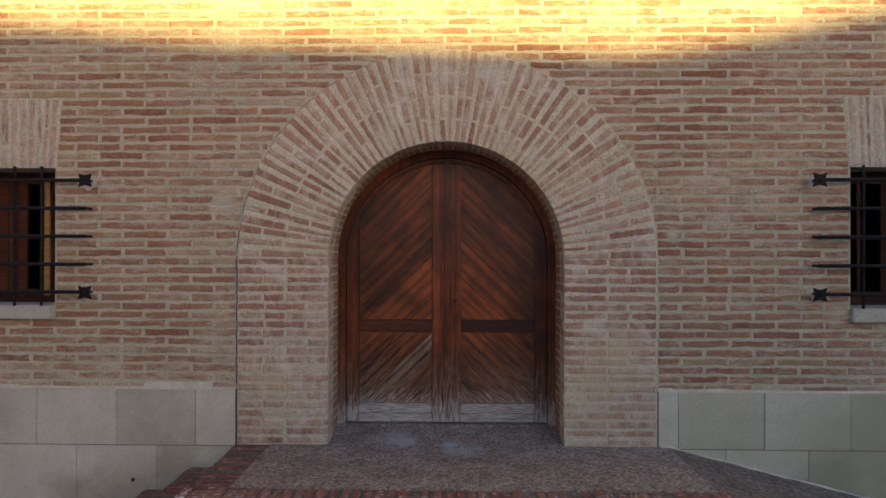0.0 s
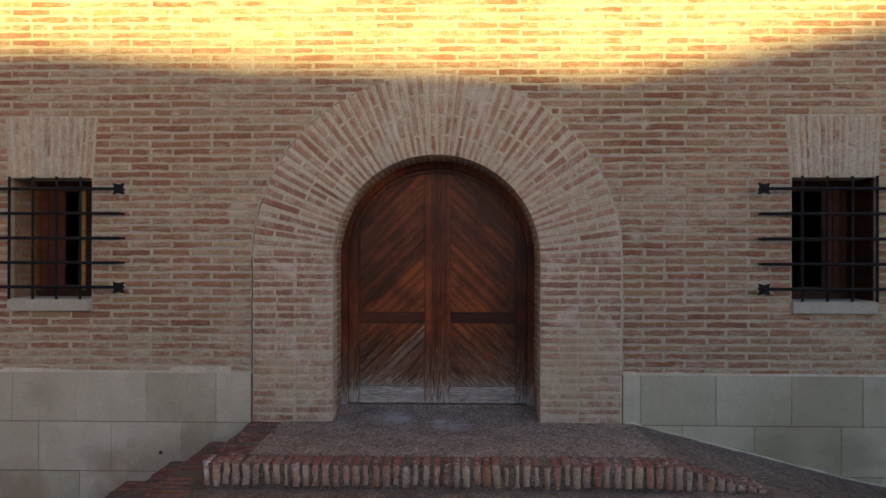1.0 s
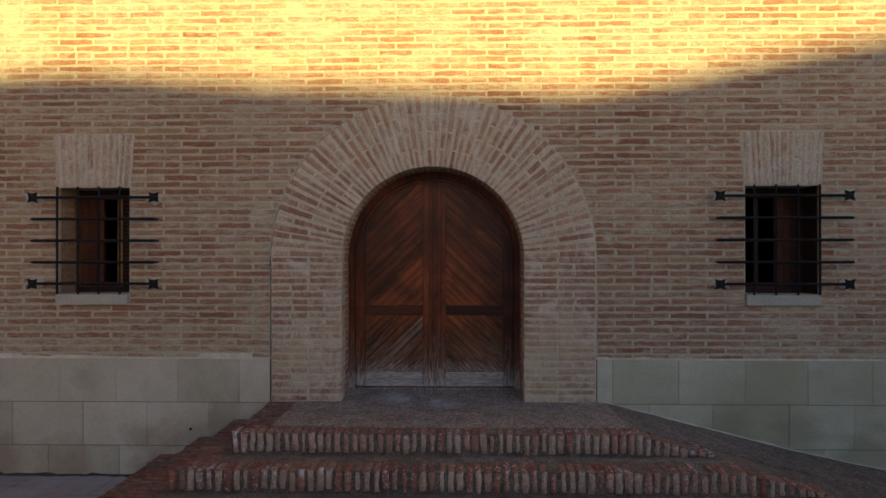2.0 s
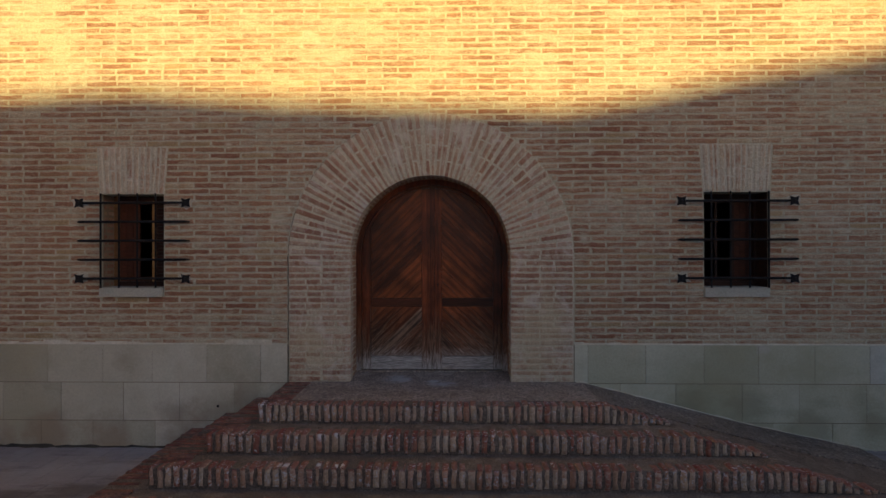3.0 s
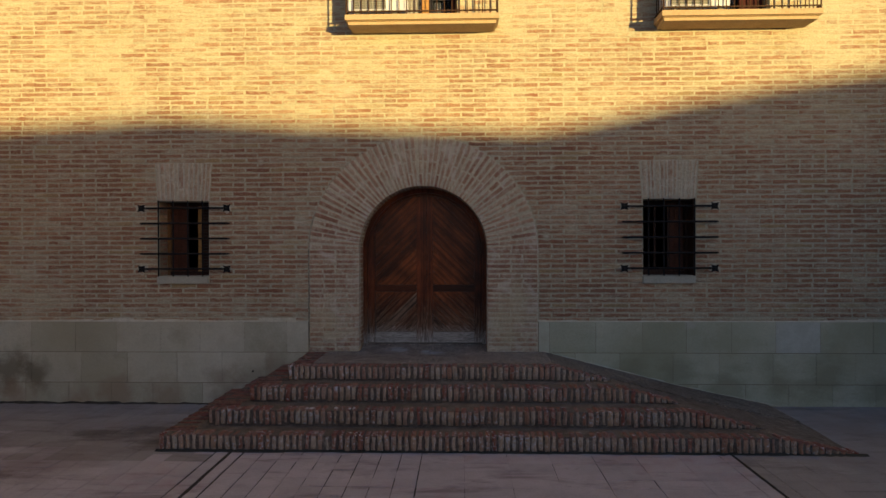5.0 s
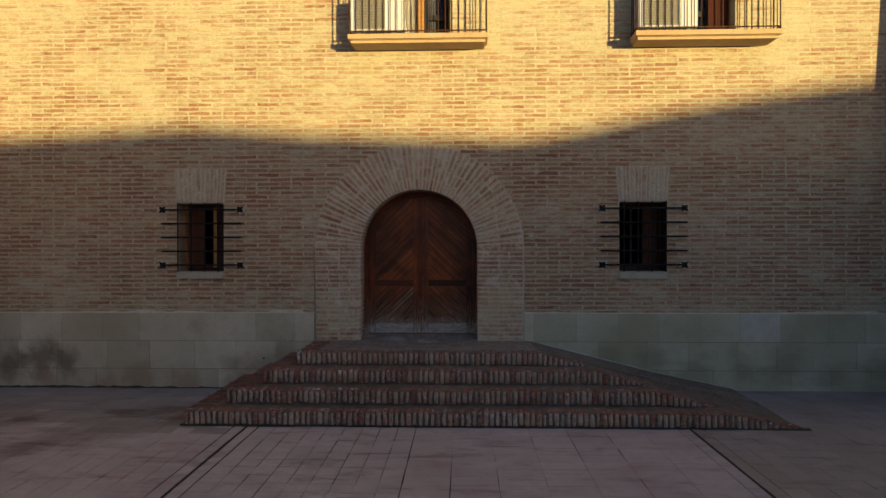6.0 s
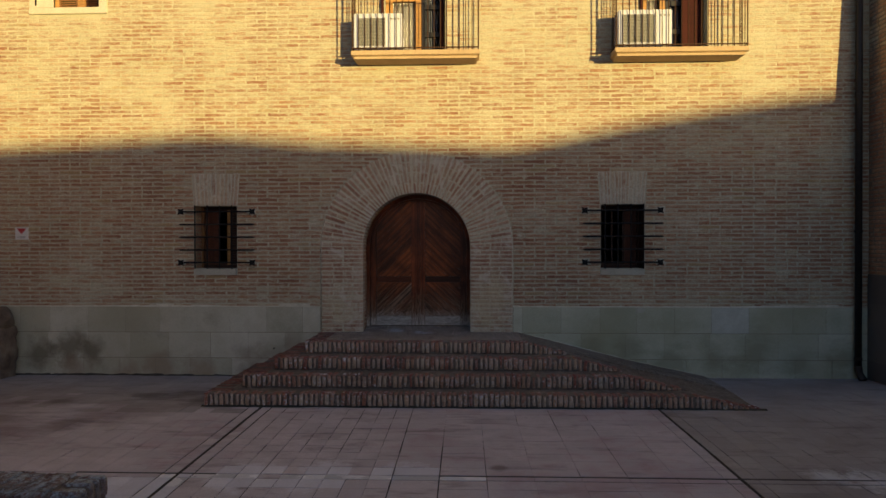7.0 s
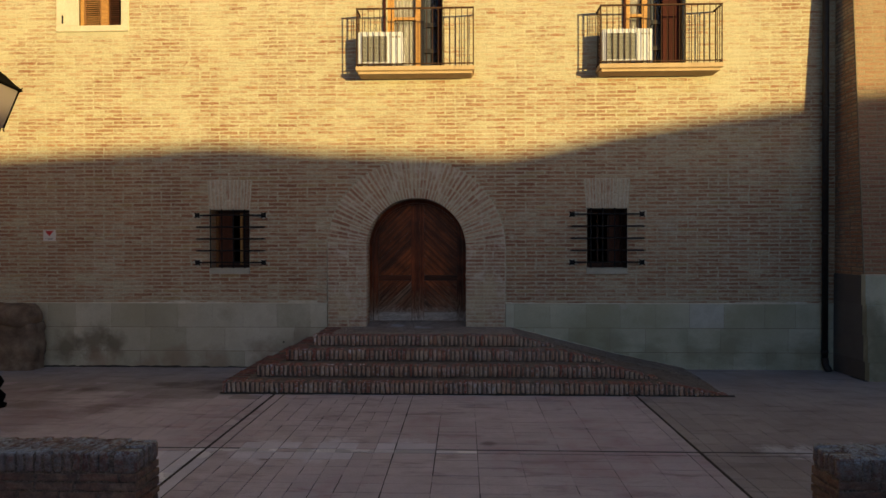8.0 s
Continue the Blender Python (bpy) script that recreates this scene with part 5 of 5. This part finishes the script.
def air_conditioner():
    ob = thing("air_conditioner", "white outdoor air-conditioner unit standing on a balcony", "air conditioner", (0, 0, 0), "air conditioners")
    w, d, h = 0.705, 0.245, 0.52
    part("casing", Geo().box(0, w, -d, 0, 0.03, 0.03 + h), white_enamel, ob, bevel=0.012)
    for x in (0.09, w - 0.15):
        part("foot", Geo().box(x, x + 0.06, -d - 0.012, 0.01, 0.0, 0.03), fan_dark, ob)
    part("fan_opening", Geo().box(0.058, 0.472, -d - 0.004, -d - 0.0006, 0.068, 0.482), fan_dark, ob, "dark fan opening")
    guard = part("fan_guard", Geo().box(0.055, 0.475, -d - 0.014, -d - 0.009, 0.065, 0.075).box(0.055, 0.475, -d - 0.014, -d - 0.009, 0.475, 0.485).box(0.055, 0.065, -d - 0.014, -d - 0.001, 0.075, 0.475).box(0.465, 0.475, -d - 0.014, -d - 0.001, 0.075, 0.475), white_enamel, ob)
    for i in range(19):
        z = 0.085 + 0.0205 * i
        part("slat", Geo().box(0.065, 0.465, -d - 0.014, -d - 0.009, z, z + 0.0075), fan_grey, guard)
    for i in range(4):
        part("rib", Geo().box(0.14 + 0.08 * i, 0.147 + 0.08 * i, -d - 0.017, -d - 0.0145, 0.075, 0.475), fan_grey, guard)
    for i in range(3):
        part("badge", Geo().box(0.54 + 0.05 * i, 0.57 + 0.05 * i, -d - 0.003, -d - 0.0005, 0.455, 0.478), sign_grey, ob)
    part("groove", Geo().box(0.50, 0.506, -d - 0.002, -d - 0.0004, 0.05, 0.51), fan_grey, ob)
    valve = part("valve_cover", Geo().box(w + 0.001, w + 0.018, -0.17, -0.06, 0.06, 0.22), white_enamel, ob, bevel=0.006)
    return ob


balcony(-0.913, 0.942)
balcony(2.876, 4.752)
balcony_door(2, *BALCONY_DOORS[0], False)
balcony_door(3, *BALCONY_DOORS[1], True)
ac = air_conditioner()
ac.location = (-0.885, -0.055, FLOOR_1 - 0.0175)
wide_ac = copy_thing(ac, pose(2.925, -0.055, FLOOR_1 - 0.0175))
wide_ac.scale = (1.09, 1.0, 1.0)


def pipe_run(name, pts, r, mat, label):
    g = Geo()
    for a, b in zip(pts, pts[1:]):
        g.tube(a, b, r, 7)
    return tagged(new(name, g.mesh(name, mat)), label, "hose")


pipe_run("drain_hose", [(-0.09, -0.10, 5.02), (-0.075, -0.11, 4.92), (-0.08, -0.12, 4.83), (-0.10, -0.14, 4.755)], 0.011, sign_grey, "grey drain hose hanging beside an air conditioner")


# ---- the upper window with its stone surround ----
def upper_window():
    x0, x1, z0, z1 = UPPER_WIN
    ob = tagged(new("window_3"), "upper window with flat cream stone surround and louvred shutters", "window", "", "structure")
    part("surround", Geo().box(-5.90, x0, -0.022, 0.2, 5.555, z1 + 0.1).box(x1, -4.705, -0.022, 0.2, 5.555, z1 + 0.1).box(x0, x1, -0.022, 0.2, z1, z1 + 0.1), frame_stone, ob)
    part("window_sill", Geo().box(-5.905, -4.70, -0.03, 0.2, 5.455, 5.552), frame_stone, ob, bevel=0.006)
    for a, b in ((x0, x0 + 0.06), (x1 - 0.36, x1 - 0.25)):
        part("window_frame", Geo().box(a, b, 0.03, 0.08, z0 + 0.022, z1), ochre_wood, ob)
    for a, b, mat, y in ((x0 + 0.065, x1 - 0.365, window_wood, 0.035), (x1 - 0.245, x1 - 0.005, shutter_wood, 0.06)):
        leaf = part("shutter", Geo().box(a, a + 0.02, y, y + 0.035, z0 + 0.03, z1).box(b - 0.02, b, y, y + 0.035, z0 + 0.03, z1), mat, ob, "louvred wooden shutter")
        for i in range(38):
            z = z0 + 0.04 + 0.034 * i
            me = Geo().add([(a + 0.02, y + 0.002, z), (b - 0.02, y + 0.002, z), (b - 0.02, y + 0.028, z + 0.026), (a + 0.02, y + 0.028, z + 0.026), (a + 0.02, y + 0.002, z + 0.007), (b - 0.02, y + 0.002, z + 0.007), (b - 0.02, y + 0.028, z + 0.033), (a + 0.02, y + 0.028, z + 0.033)],
                           [(0, 3, 2, 1), (4, 5, 6, 7), (0, 1, 5, 4), (1, 2, 6, 5), (2, 3, 7, 6), (3, 0, 4, 7)])
            part("slat", me, mat, leaf)
    part("catch", Geo().box(-5.80, -5.785, -0.04, -0.0225, 5.585, 5.72), iron, ob, "small iron shutter catch")


upper_window()


# ---- the wing that steps forward on the east, its downpipe ----
def wing_front(z):
    return -(0.83 - 0.068 * z)


def wing():
    g = Geo()
    x0, x1 = WALL_E, 14.0
    prof = [(wing_front(-0.3), -0.3), (wing_front(WALL_TOP), WALL_TOP), (THICK, WALL_TOP), (THICK, -0.3)]
    n = len(prof)
    g.add([(x0, y, z) for y, z in prof] + [(x1, y, z) for y, z in prof], [(0, 1, 2, 3)[::-1], (4, 5, 6, 7)] + [(i, (i + 1) % n, (i + 1) % n + n, i + n) for i in range(n)])
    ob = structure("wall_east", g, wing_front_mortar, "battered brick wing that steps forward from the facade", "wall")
    # thin dark sheet: the return's shade is put into its colour
    part("return_mortar", Geo().add([(x0 - 0.004, y + 0.002 * (k < 2), z) for k, (y, z) in enumerate(prof)] + [(x0, y + 0.002 * (k < 2), z) for k, (y, z) in enumerate(prof)], [(0, 3, 2, 1), (4, 5, 6, 7)] + [(i, (i + 1) % n, (i + 1) % n + n, i + n) for i in range(n)]), wing_mortar, ob, "joints of the return, darkened in colour for its shade")
    rng = random.Random(9)
    field, side = Geo(), Geo()
    z, row = 1.52, 0
    while z < WALL_TOP - 0.1:
        yf = wing_front(z)
        lean = math.degrees(math.atan(0.068))
        row += 1
        for a, b in bond_course(x0 + 0.004, 9.2, row, rng):
            v, f = brick_form(rng, b - a, 0.05, COURSE - BED, 2, 0.003, 0.003)
            field.add(moved(v, pose((a + b) / 2, yf, z, -lean)), f, rim_of(v))
        for a, b in lay_course(yf + 0.02, -0.005, rng):
            v, f = brick_form(rng, b - a, 0.03, COURSE - BED, 2, 0.003, 0.003)
            side.add(moved(v, pose(x0 - 0.004, (a + b) / 2, z, 0, 0, -90)), f, rim_of(v))
        z += COURSE
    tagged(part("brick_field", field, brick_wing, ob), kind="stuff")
    tagged(part("return_bricks", side, brick_shaded, ob, "dark red return bricks with the shade in their colour"), kind="stuff")
    part("ledge", Geo().box(x0 - 0.03, 9.0, wing_front(1.06) - 0.054, wing_front(1.5) + 0.03, 1.4925, 1.510), mortar_pale, ob, "pale mortar on the foot of the wing")
    for z0, z1 in ((-0.3, 0.236), (0.24, 0.62), (0.624, 1.06), (1.064, 1.49)):
        y = wing_front(z0) - 0.05
        cuts = [x0 - 0.035, x0 + rng.uniform(0.3, 0.6)]
        while cuts[-1] < 9.0:
            cuts.append(cuts[-1] + rng.uniform(0.5, 0.7))
        for i, (a, b) in enumerate(zip(cuts, cuts[1:])):
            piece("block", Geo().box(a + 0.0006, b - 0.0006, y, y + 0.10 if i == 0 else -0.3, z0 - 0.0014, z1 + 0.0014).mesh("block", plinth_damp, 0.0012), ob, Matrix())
            # behind the corner, a darker stone stands in for shade
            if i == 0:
                piece("block", Geo().box(a + 0.0006, b - 0.0006, y + 0.1012, -0.026, z0 - 0.0014, z1 + 0.0014).mesh("block", wing_stone_shaded, 0.0012), ob, Matrix())


wing()


def downpipe():
    ob = thing("downpipe", "dark metal rain downpipe in the corner of the walls", "pipe", (6.435, -0.085, 0))
    part("pipe", Geo().tube((0, 0, 0.12), (0, 0, WALL_TOP - 0.1), 0.047, 16), pipe_metal, ob, smooth=True)
    part("shoe", Geo().tube((0, 0, 0.16), (0.0, -0.02, 0.06), 0.052, 14).tube((0, -0.02, 0.06), (0.02, -0.09, -0.03), 0.052, 14), pipe_metal, ob)
    for z in (0.25, 2.1, 4.1, 6.1):
        part("bracket", Geo().tube((0, 0, z), (0, 0, z + 0.035), 0.055, 16).box(-0.012, 0.012, 0.035, 0.085, z, z + 0.035), pipe_metal, ob)


downpipe()


# ---- small things on and before the wall ----
def alarm_sign():
    ob = thing("wall_sign", "small white enamel sign with a red triangle on the bricks", "sign", (-6.052, -0.004, 2.116))
    part("plate", Geo().box(-0.103, 0.103, -0.008, 0, -0.092, 0.092), sign_white, ob, bevel=0.003)
    part("triangle", Geo().prism([(0, -0.012), (0.075, 0.078), (-0.075, 0.078)], -0.0105, -0.0083), sign_red, ob, "red triangle")
    for x0, x1, z in ((-0.07, -0.045, -0.055), (-0.035, 0.06, -0.05), (-0.02, 0.05, -0.066)):
        part("text_bar", Geo().box(x0, x1, -0.0105, -0.0083, z - 0.005, z + 0.005), sign_grey, ob)


alarm_sign()


def street_lamp():
    ob = thing("street_lamp", "black cast-iron street lamp with a tapered glass lantern", "street lamp", (-4.955, -2.72, 0))
    part("base", Geo().lathe([(0.17, -0.02), (0.17, 0.03), (0.13, 0.05), (0.155, 0.10), (0.16, 0.14), (0.12, 0.19), (0.10, 0.22), (0.135, 0.27), (0.145, 0.31), (0.12, 0.36), (0.075, 0.40), (0.07, 0.75), (0.085, 0.78), (0.06, 0.82)], 20), lamp_iron, ob, smooth=True)
    part("post", Geo().lathe([(0.055, 0.80), (0.045, 1.8), (0.058, 1.82), (0.058, 1.86), (0.042, 1.88), (0.030, 3.21), (0.032, 3.24), (0.032, 3.28), (0.03, 3.32), (0.03, 3.42)], 16), lamp_iron, ob, smooth=True)
    lantern = part("lantern", Geo().tube((0, 0, 3.345), (0, 0, 3.395), 0.13, 4, 0.14), lamp_iron, ob)
    lantern.matrix_basis = pose(0, 0, 0, 0, 0, 10)
    lo, hi, zl, zh = 0.115, 0.235, 3.395, 3.880
    for i in range(4):
        a, b = math.pi / 2 * i + math.pi / 4, math.pi / 2 * (i + 1) + math.pi / 4
        p = lambda r, t, z: (r * math.cos(t), r * math.sin(t), z)
        part("bar", Geo().tube(p(lo * 1.414, a, zl), p(hi * 1.414, a, zh), 0.012, 6), lamp_iron, lantern)
        q = [p(lo * 1.39, a, zl), p(lo * 1.39, b, zl), p(hi * 1.39, b, zh), p(hi * 1.39, a, zh)]
        c = [p(lo * 1.36, a, zl), p(lo * 1.36, b, zl), p(hi * 1.36, b, zh), p(hi * 1.36, a, zh)]
        part("pane", Geo().add(q + c, [(0, 1, 2, 3), (7, 6, 5, 4), (0, 4, 5, 1), (1, 5, 6, 2), (2, 6, 7, 3), (3, 7, 4, 0)]), frosted, lantern, "milky glass pane")
        part("corner_tip", Geo().tube(p(hi * 1.46, a, zh + 0.005), p(hi * 1.60, a, zh + 0.05), 0.014, 6, 0.004), lamp_iron, lantern)
        part("drop_tip", Geo().tube(p(lo * 1.40, a, zl - 0.01), p(lo * 1.5, a, zl - 0.05), 0.012, 6, 0.003), lamp_iron, lantern)
    roof = Geo()
    rings = [(0.265, 3.875), (0.265, 3.895), (0.20, 3.960), (0.14, 4.040), (0.085, 4.090), (0.085, 4.150), (0.05, 4.180)]
    roof.lathe([(r * 1.414, z) for r, z in rings], 4)
    o = part("roof", roof, lamp_iron, lantern)
    o.matrix_basis = pose(0, 0, 0, 0, 0, 45)
    part("finial", Geo().lathe([(0.03, 4.180), (0.045, 4.210), (0.03, 4.250), (0.008, 4.310)], 10), lamp_iron, lantern)


street_lamp()


def stone_block():
    """A time-worn rounded stone seat built against the wall, a rounded slab on a rough body."""
    ob = thing("stone_seat", "dark weathered rounded stone block built against the plinth", "stone block", (-6.9, -0.03, -0.04))

    def worn(x0, x1, y0, y1, z0, z1, r, seed):
        bm = bmesh.new()
        nx, ny, nz = 22, 9, 12
        v, f = [], []
        bmesh.ops.create_cube(bm, size=1.0)
        bmesh.ops.subdivide_edges(bm, edges=bm.edges[:], cuts=13, use_grid_fill=True)
        c = Vector(((x0 + x1) / 2, (y0 + y1) / 2, (z0 + z1) / 2))
        e = Vector(((x1 - x0) / 2, (y1 - y0) / 2, (z1 - z0) / 2))
        for q in bm.verts:
            p = Vector((q.co.x * 2 * e.x, q.co.y * 2 * e.y, q.co.z * 2 * e.z))
            core = Vector([max(-(e[k] - r), min(e[k] - r, p[k])) for k in range(3)])
            d = p - core
            if d.length > 1e-6:
                p = core + d.normalized() * min(d.length, r)
            n1 = noise.noise((p + c) * 5 + Vector((seed, 0, 0))) * 0.05 + noise.noise((p + c) * 11 + Vector((0, seed, 0))) * 0.022 + noise.noise((p + c) * 26) * 0.012
            q.co = c + p + (d.normalized() if d.length > 1e-6 else Vector((0, -1, 0))) * n1
        g = Geo()
        g.v = [tuple(q.co) for q in bm.verts]
        bm.verts.index_update()
        g.f = [tuple(w.index for w in face.verts) for face in bm.faces]
        bm.free()
        return g

    part("body", worn(-0.75, 0.83, -0.42, 0.0, -0.12, 0.78, 0.12, 3), rock_stone, ob, smooth=True)
    part("cap", worn(-0.75, 0.83, -0.47, 0.0, 0.66, 1.06, 0.19, 8), rock_stone, ob, "rounded stone cap", smooth=True)


stone_block()


def parapet(x0, x1, end, seed):
    """A low brick wall with a worn coping of bricks on edge; end: the side that shows its cross-laid bricks."""
    rng = random.Random(seed)
    top, ya, yb = 0.60, -6.03, -5.72
    ob = thing("low_wall", "low weathered brick wall with lichen-covered coping of upright bricks", "low wall", (0, 0, 0), "low walls of the forecourt")
    part("body", Geo().box(x0 + 0.012, x1 - 0.012, ya + 0.012, yb - 0.012, -0.05, top - 0.02), step_mortar, ob)
    coping = part("coping", Geo().box(x0 + 0.022, x1 - 0.022, ya + 0.022, yb - 0.016, top - 0.019, top - 0.012), step_mortar, ob)
    a, b = (x0, x1 - 0.15) if end > 0 else (x0 + 0.15, x1)
    x = a + 0.03
    while x < b - 0.02:
        v, f = brick_form(rng, 0.132, yb - ya, 0.060 + rng.uniform(-0.003, 0.003), 3, 0.007, 0.0, 0.009, 0.014)
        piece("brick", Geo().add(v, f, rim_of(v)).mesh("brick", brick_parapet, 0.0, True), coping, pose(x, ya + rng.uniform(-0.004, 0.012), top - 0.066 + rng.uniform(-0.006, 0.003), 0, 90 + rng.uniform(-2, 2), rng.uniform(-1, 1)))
        x += 0.0635
    for k in range(5):
        y = ya + 0.031 + 0.0622 * k
        v, f = brick_form(rng, 0.132, 0.146, 0.052 + rng.uniform(-0.004, 0.003), 3, 0.009, 0.0, 0.012, 0.018)
        m = pose(x1 if end > 0 else x0, y, top - 0.066 + rng.uniform(-0.008, 0.003), 0, 0, 90 if end > 0 else -90) @ pose(0, 0, 0, 0, 90)
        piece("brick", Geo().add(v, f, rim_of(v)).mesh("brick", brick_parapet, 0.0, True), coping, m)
    z = top - 0.132 - 0.035
    while z > -0.02:
        for a, b in lay_course(x0, x1, rng):
            v, f = brick_form(rng, b - a, 0.1, 0.049, 3, 0.006)
            for y, turn in ((ya, 0), (yb, 180)):
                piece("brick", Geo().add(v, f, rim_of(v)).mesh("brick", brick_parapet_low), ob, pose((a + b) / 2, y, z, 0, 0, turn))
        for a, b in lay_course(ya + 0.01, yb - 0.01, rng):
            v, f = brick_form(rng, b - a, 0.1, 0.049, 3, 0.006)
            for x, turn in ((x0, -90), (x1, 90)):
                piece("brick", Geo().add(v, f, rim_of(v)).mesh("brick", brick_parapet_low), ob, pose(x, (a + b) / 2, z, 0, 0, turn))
        z -= COURSE


parapet(-3.4, -1.378, 1, 31)
parapet(3.14, 5.2, -1, 32)


# ---- paving ----
TILE = 0.1875


def paving():
    rng = random.Random(77)
    bed = structure("pavement", Geo().add([(-9.0, -11.82, -0.0045), (9.0, -11.82, -0.0045), (9.0, -1.9, -0.0045), (-9.0, -1.9, -0.0045), (9.0, 0.0, -0.0465), (-9.0, 0.0, -0.0465)], [(0, 1, 2, 3), (3, 2, 4, 5)]), dark_joint,
                    "paving of small worn pinkish-grey tiles with dark joints", "pavement")
    field, slabs, singles = Geo(), Geo(), 0
    shapes = {}
    lines = (-1.712, 2.998)

    def slab(w, d):
        c = 0.002
        v = [(-w / 2, -d / 2, -0.012), (w / 2, -d / 2, -0.012), (w / 2, d / 2, -0.012), (-w / 2, d / 2, -0.012), (-w / 2, -d / 2, -c), (w / 2, -d / 2, -c), (w / 2, d / 2, -c), (-w / 2, d / 2, -c),
             (-w / 2 + c, -d / 2 + c, 0), (w / 2 - c, -d / 2 + c, 0), (w / 2 - c, d / 2 - c, 0), (-w / 2 + c, d / 2 - c, 0)]
        f = [(8, 9, 10, 11)]
        for i in range(4):
            j = (i + 1) % 4
            f += [(i, j, 4 + j, 4 + i), (4 + i, 4 + j, 8 + j, 8 + i)]
        return v, f

    def lay(xa, xb, ya, yb, single, mat, into):
        nonlocal singles
        w, d = round(xb - xa, 3), round(yb - ya, 3)
        x, y = (xa + xb) / 2, (ya + yb) / 2
        z = ground_z(y) + 0.0 + rng.uniform(-0.0012, 0.0012)
        rx, ry = rng.uniform(-0.25, 0.25), rng.uniform(-0.25, 0.25)
        if y > -1.9:
            rx -= 1.27
        if single:
            key = (w, d, mat.name)
            if key not in shapes:
                v, f = slab(w, d)
                shapes[key] = Geo().add(v, f).mesh("tile", mat)
            piece("tile", shapes[key], bed, pose(x, y, z, rx, ry))
            singles += 1
        else:
            v, f = slab(w, d)
            into.add(moved(v, pose(x, y, z, rx, ry)), f)

    wide = [(-9.0, lines[0] - 0.145), (lines[0] - 0.135, lines[0] - 0.0155), (lines[0] + 0.0155, lines[0] + 0.125), (lines[0] + 0.135, 0.11), (0.114, lines[1] - 0.134), (lines[1] - 0.13, lines[1] - 0.0155), (lines[1] + 0.0155, lines[1] + 0.13), (lines[1] + 0.134, 9.0)]
    def openness(x, y, across, panel):
        """How far a joint has lost its filling: whole stretches are open, others closed."""
        n = noise.noise(Vector((x * 0.9, y * (0.5 if across else 1.4), 7.0 if across else 3.0))) + 0.85 * noise.noise(Vector((x * 9.3, y * 7.1, 1.0)))
        n += {3: 0.34 if x < -0.3 else 0.12, 4: -0.02 if across else -0.16, 7: -0.22 if across else -0.34, 0: -0.20 if across else -0.24}.get(panel, -0.06 if across else -0.16)
        return 0.0002 if n < -0.10 else (0.0013 if n < 0.2 else (0.0026 if n < 0.42 else 0.0042))

    def blue(x, y):
        k = 0.25 * noise.noise(Vector((x * 3.1, y * 3.3, 5.0)))
        return ((-2.75 < x + k < -1.80 and -5.5 < y < -4.2) or (-1.5 < x + k < -0.05 and -4.42 < y < -4.2) or (-1.45 < x < 0.9 and -4.11 < y < -3.90 + k * 0.8)
                )

    for i, (a, b) in enumerate(wide):
        size = 2 * TILE if i == 4 else TILE
        n = max(1, round((b - a) / size))
        cols = [a + (b - a) * k / n for k in range(n + 1)]
        rows = [-4.205, -4.105]
        while rows[0] > -11.8:
            rows.insert(0, rows[0] - TILE)
        while rows[-1] < -0.1:
            rows.append(min(rows[-1] + TILE, -0.02))

        def cross(x, y):
            """The joints that run along the facade; the double drain line stands out."""
            if abs(y + 4.105) < 0.01:
                return 0.017 if 0.6 < x < 4.2 or -2.7 < x < -1.45 else 0.006
            if abs(y + 4.205) < 0.01:
                return 0.008 if -0.3 < x < 4.2 else 0.004
            return openness(x, y, False, i)

        for y, y1 in zip(rows, rows[1:]):
            for c0, c1 in zip(cols, cols[1:]):
                xc, yc = (c0 + c1) / 2, (y + y1) / 2
                if STEP_Y[3] < yc and STEP_X[3] < xc < 4.0:
                    continue
                if c1 > 6.6 and yc > -0.95:
                    continue
                pale = (-4.2 < yc < -4.11 and -1.5 < xc < 0.86 and rng.random() < (0.9 if xc > -0.4 else 0.65)) or (abs(abs(xc + 1.712) - 0.07) < 0.03 and yc < -4.15 and rng.random() < 0.25)
                strip = abs(abs(xc + 1.712) - 0.07) < 0.03 and yc < -4.15
                tint = strip or (blue(xc, yc) and rng.random() < 0.8)
                mat = sett_stone if pale else (blue_tile if tint else tile_one)
                single = (singles < 300 and -1.72 < xc < 1.4 and -5.4 < yc < -3.6) or pale or tint
                lay(c0 + openness(c0, yc, True, i), c1 - openness(c1, yc, True, i), y + cross(xc, y), y1 - cross(xc, y1), single, mat, slabs if i > 5 or (i == 0 and yc + 0.7 * noise.noise(Vector((xc * 0.8, yc * 0.8, 2.0))) + rng.uniform(-0.45, 0.45) > -1.8) else field)
    tagged(part("tile_field", field, tile_many, bed), kind="stuff")
    tagged(part("slab_field", slabs, slab_many, bed, "greyer slabs towards the east and by the wall"), kind="stuff")


paving()
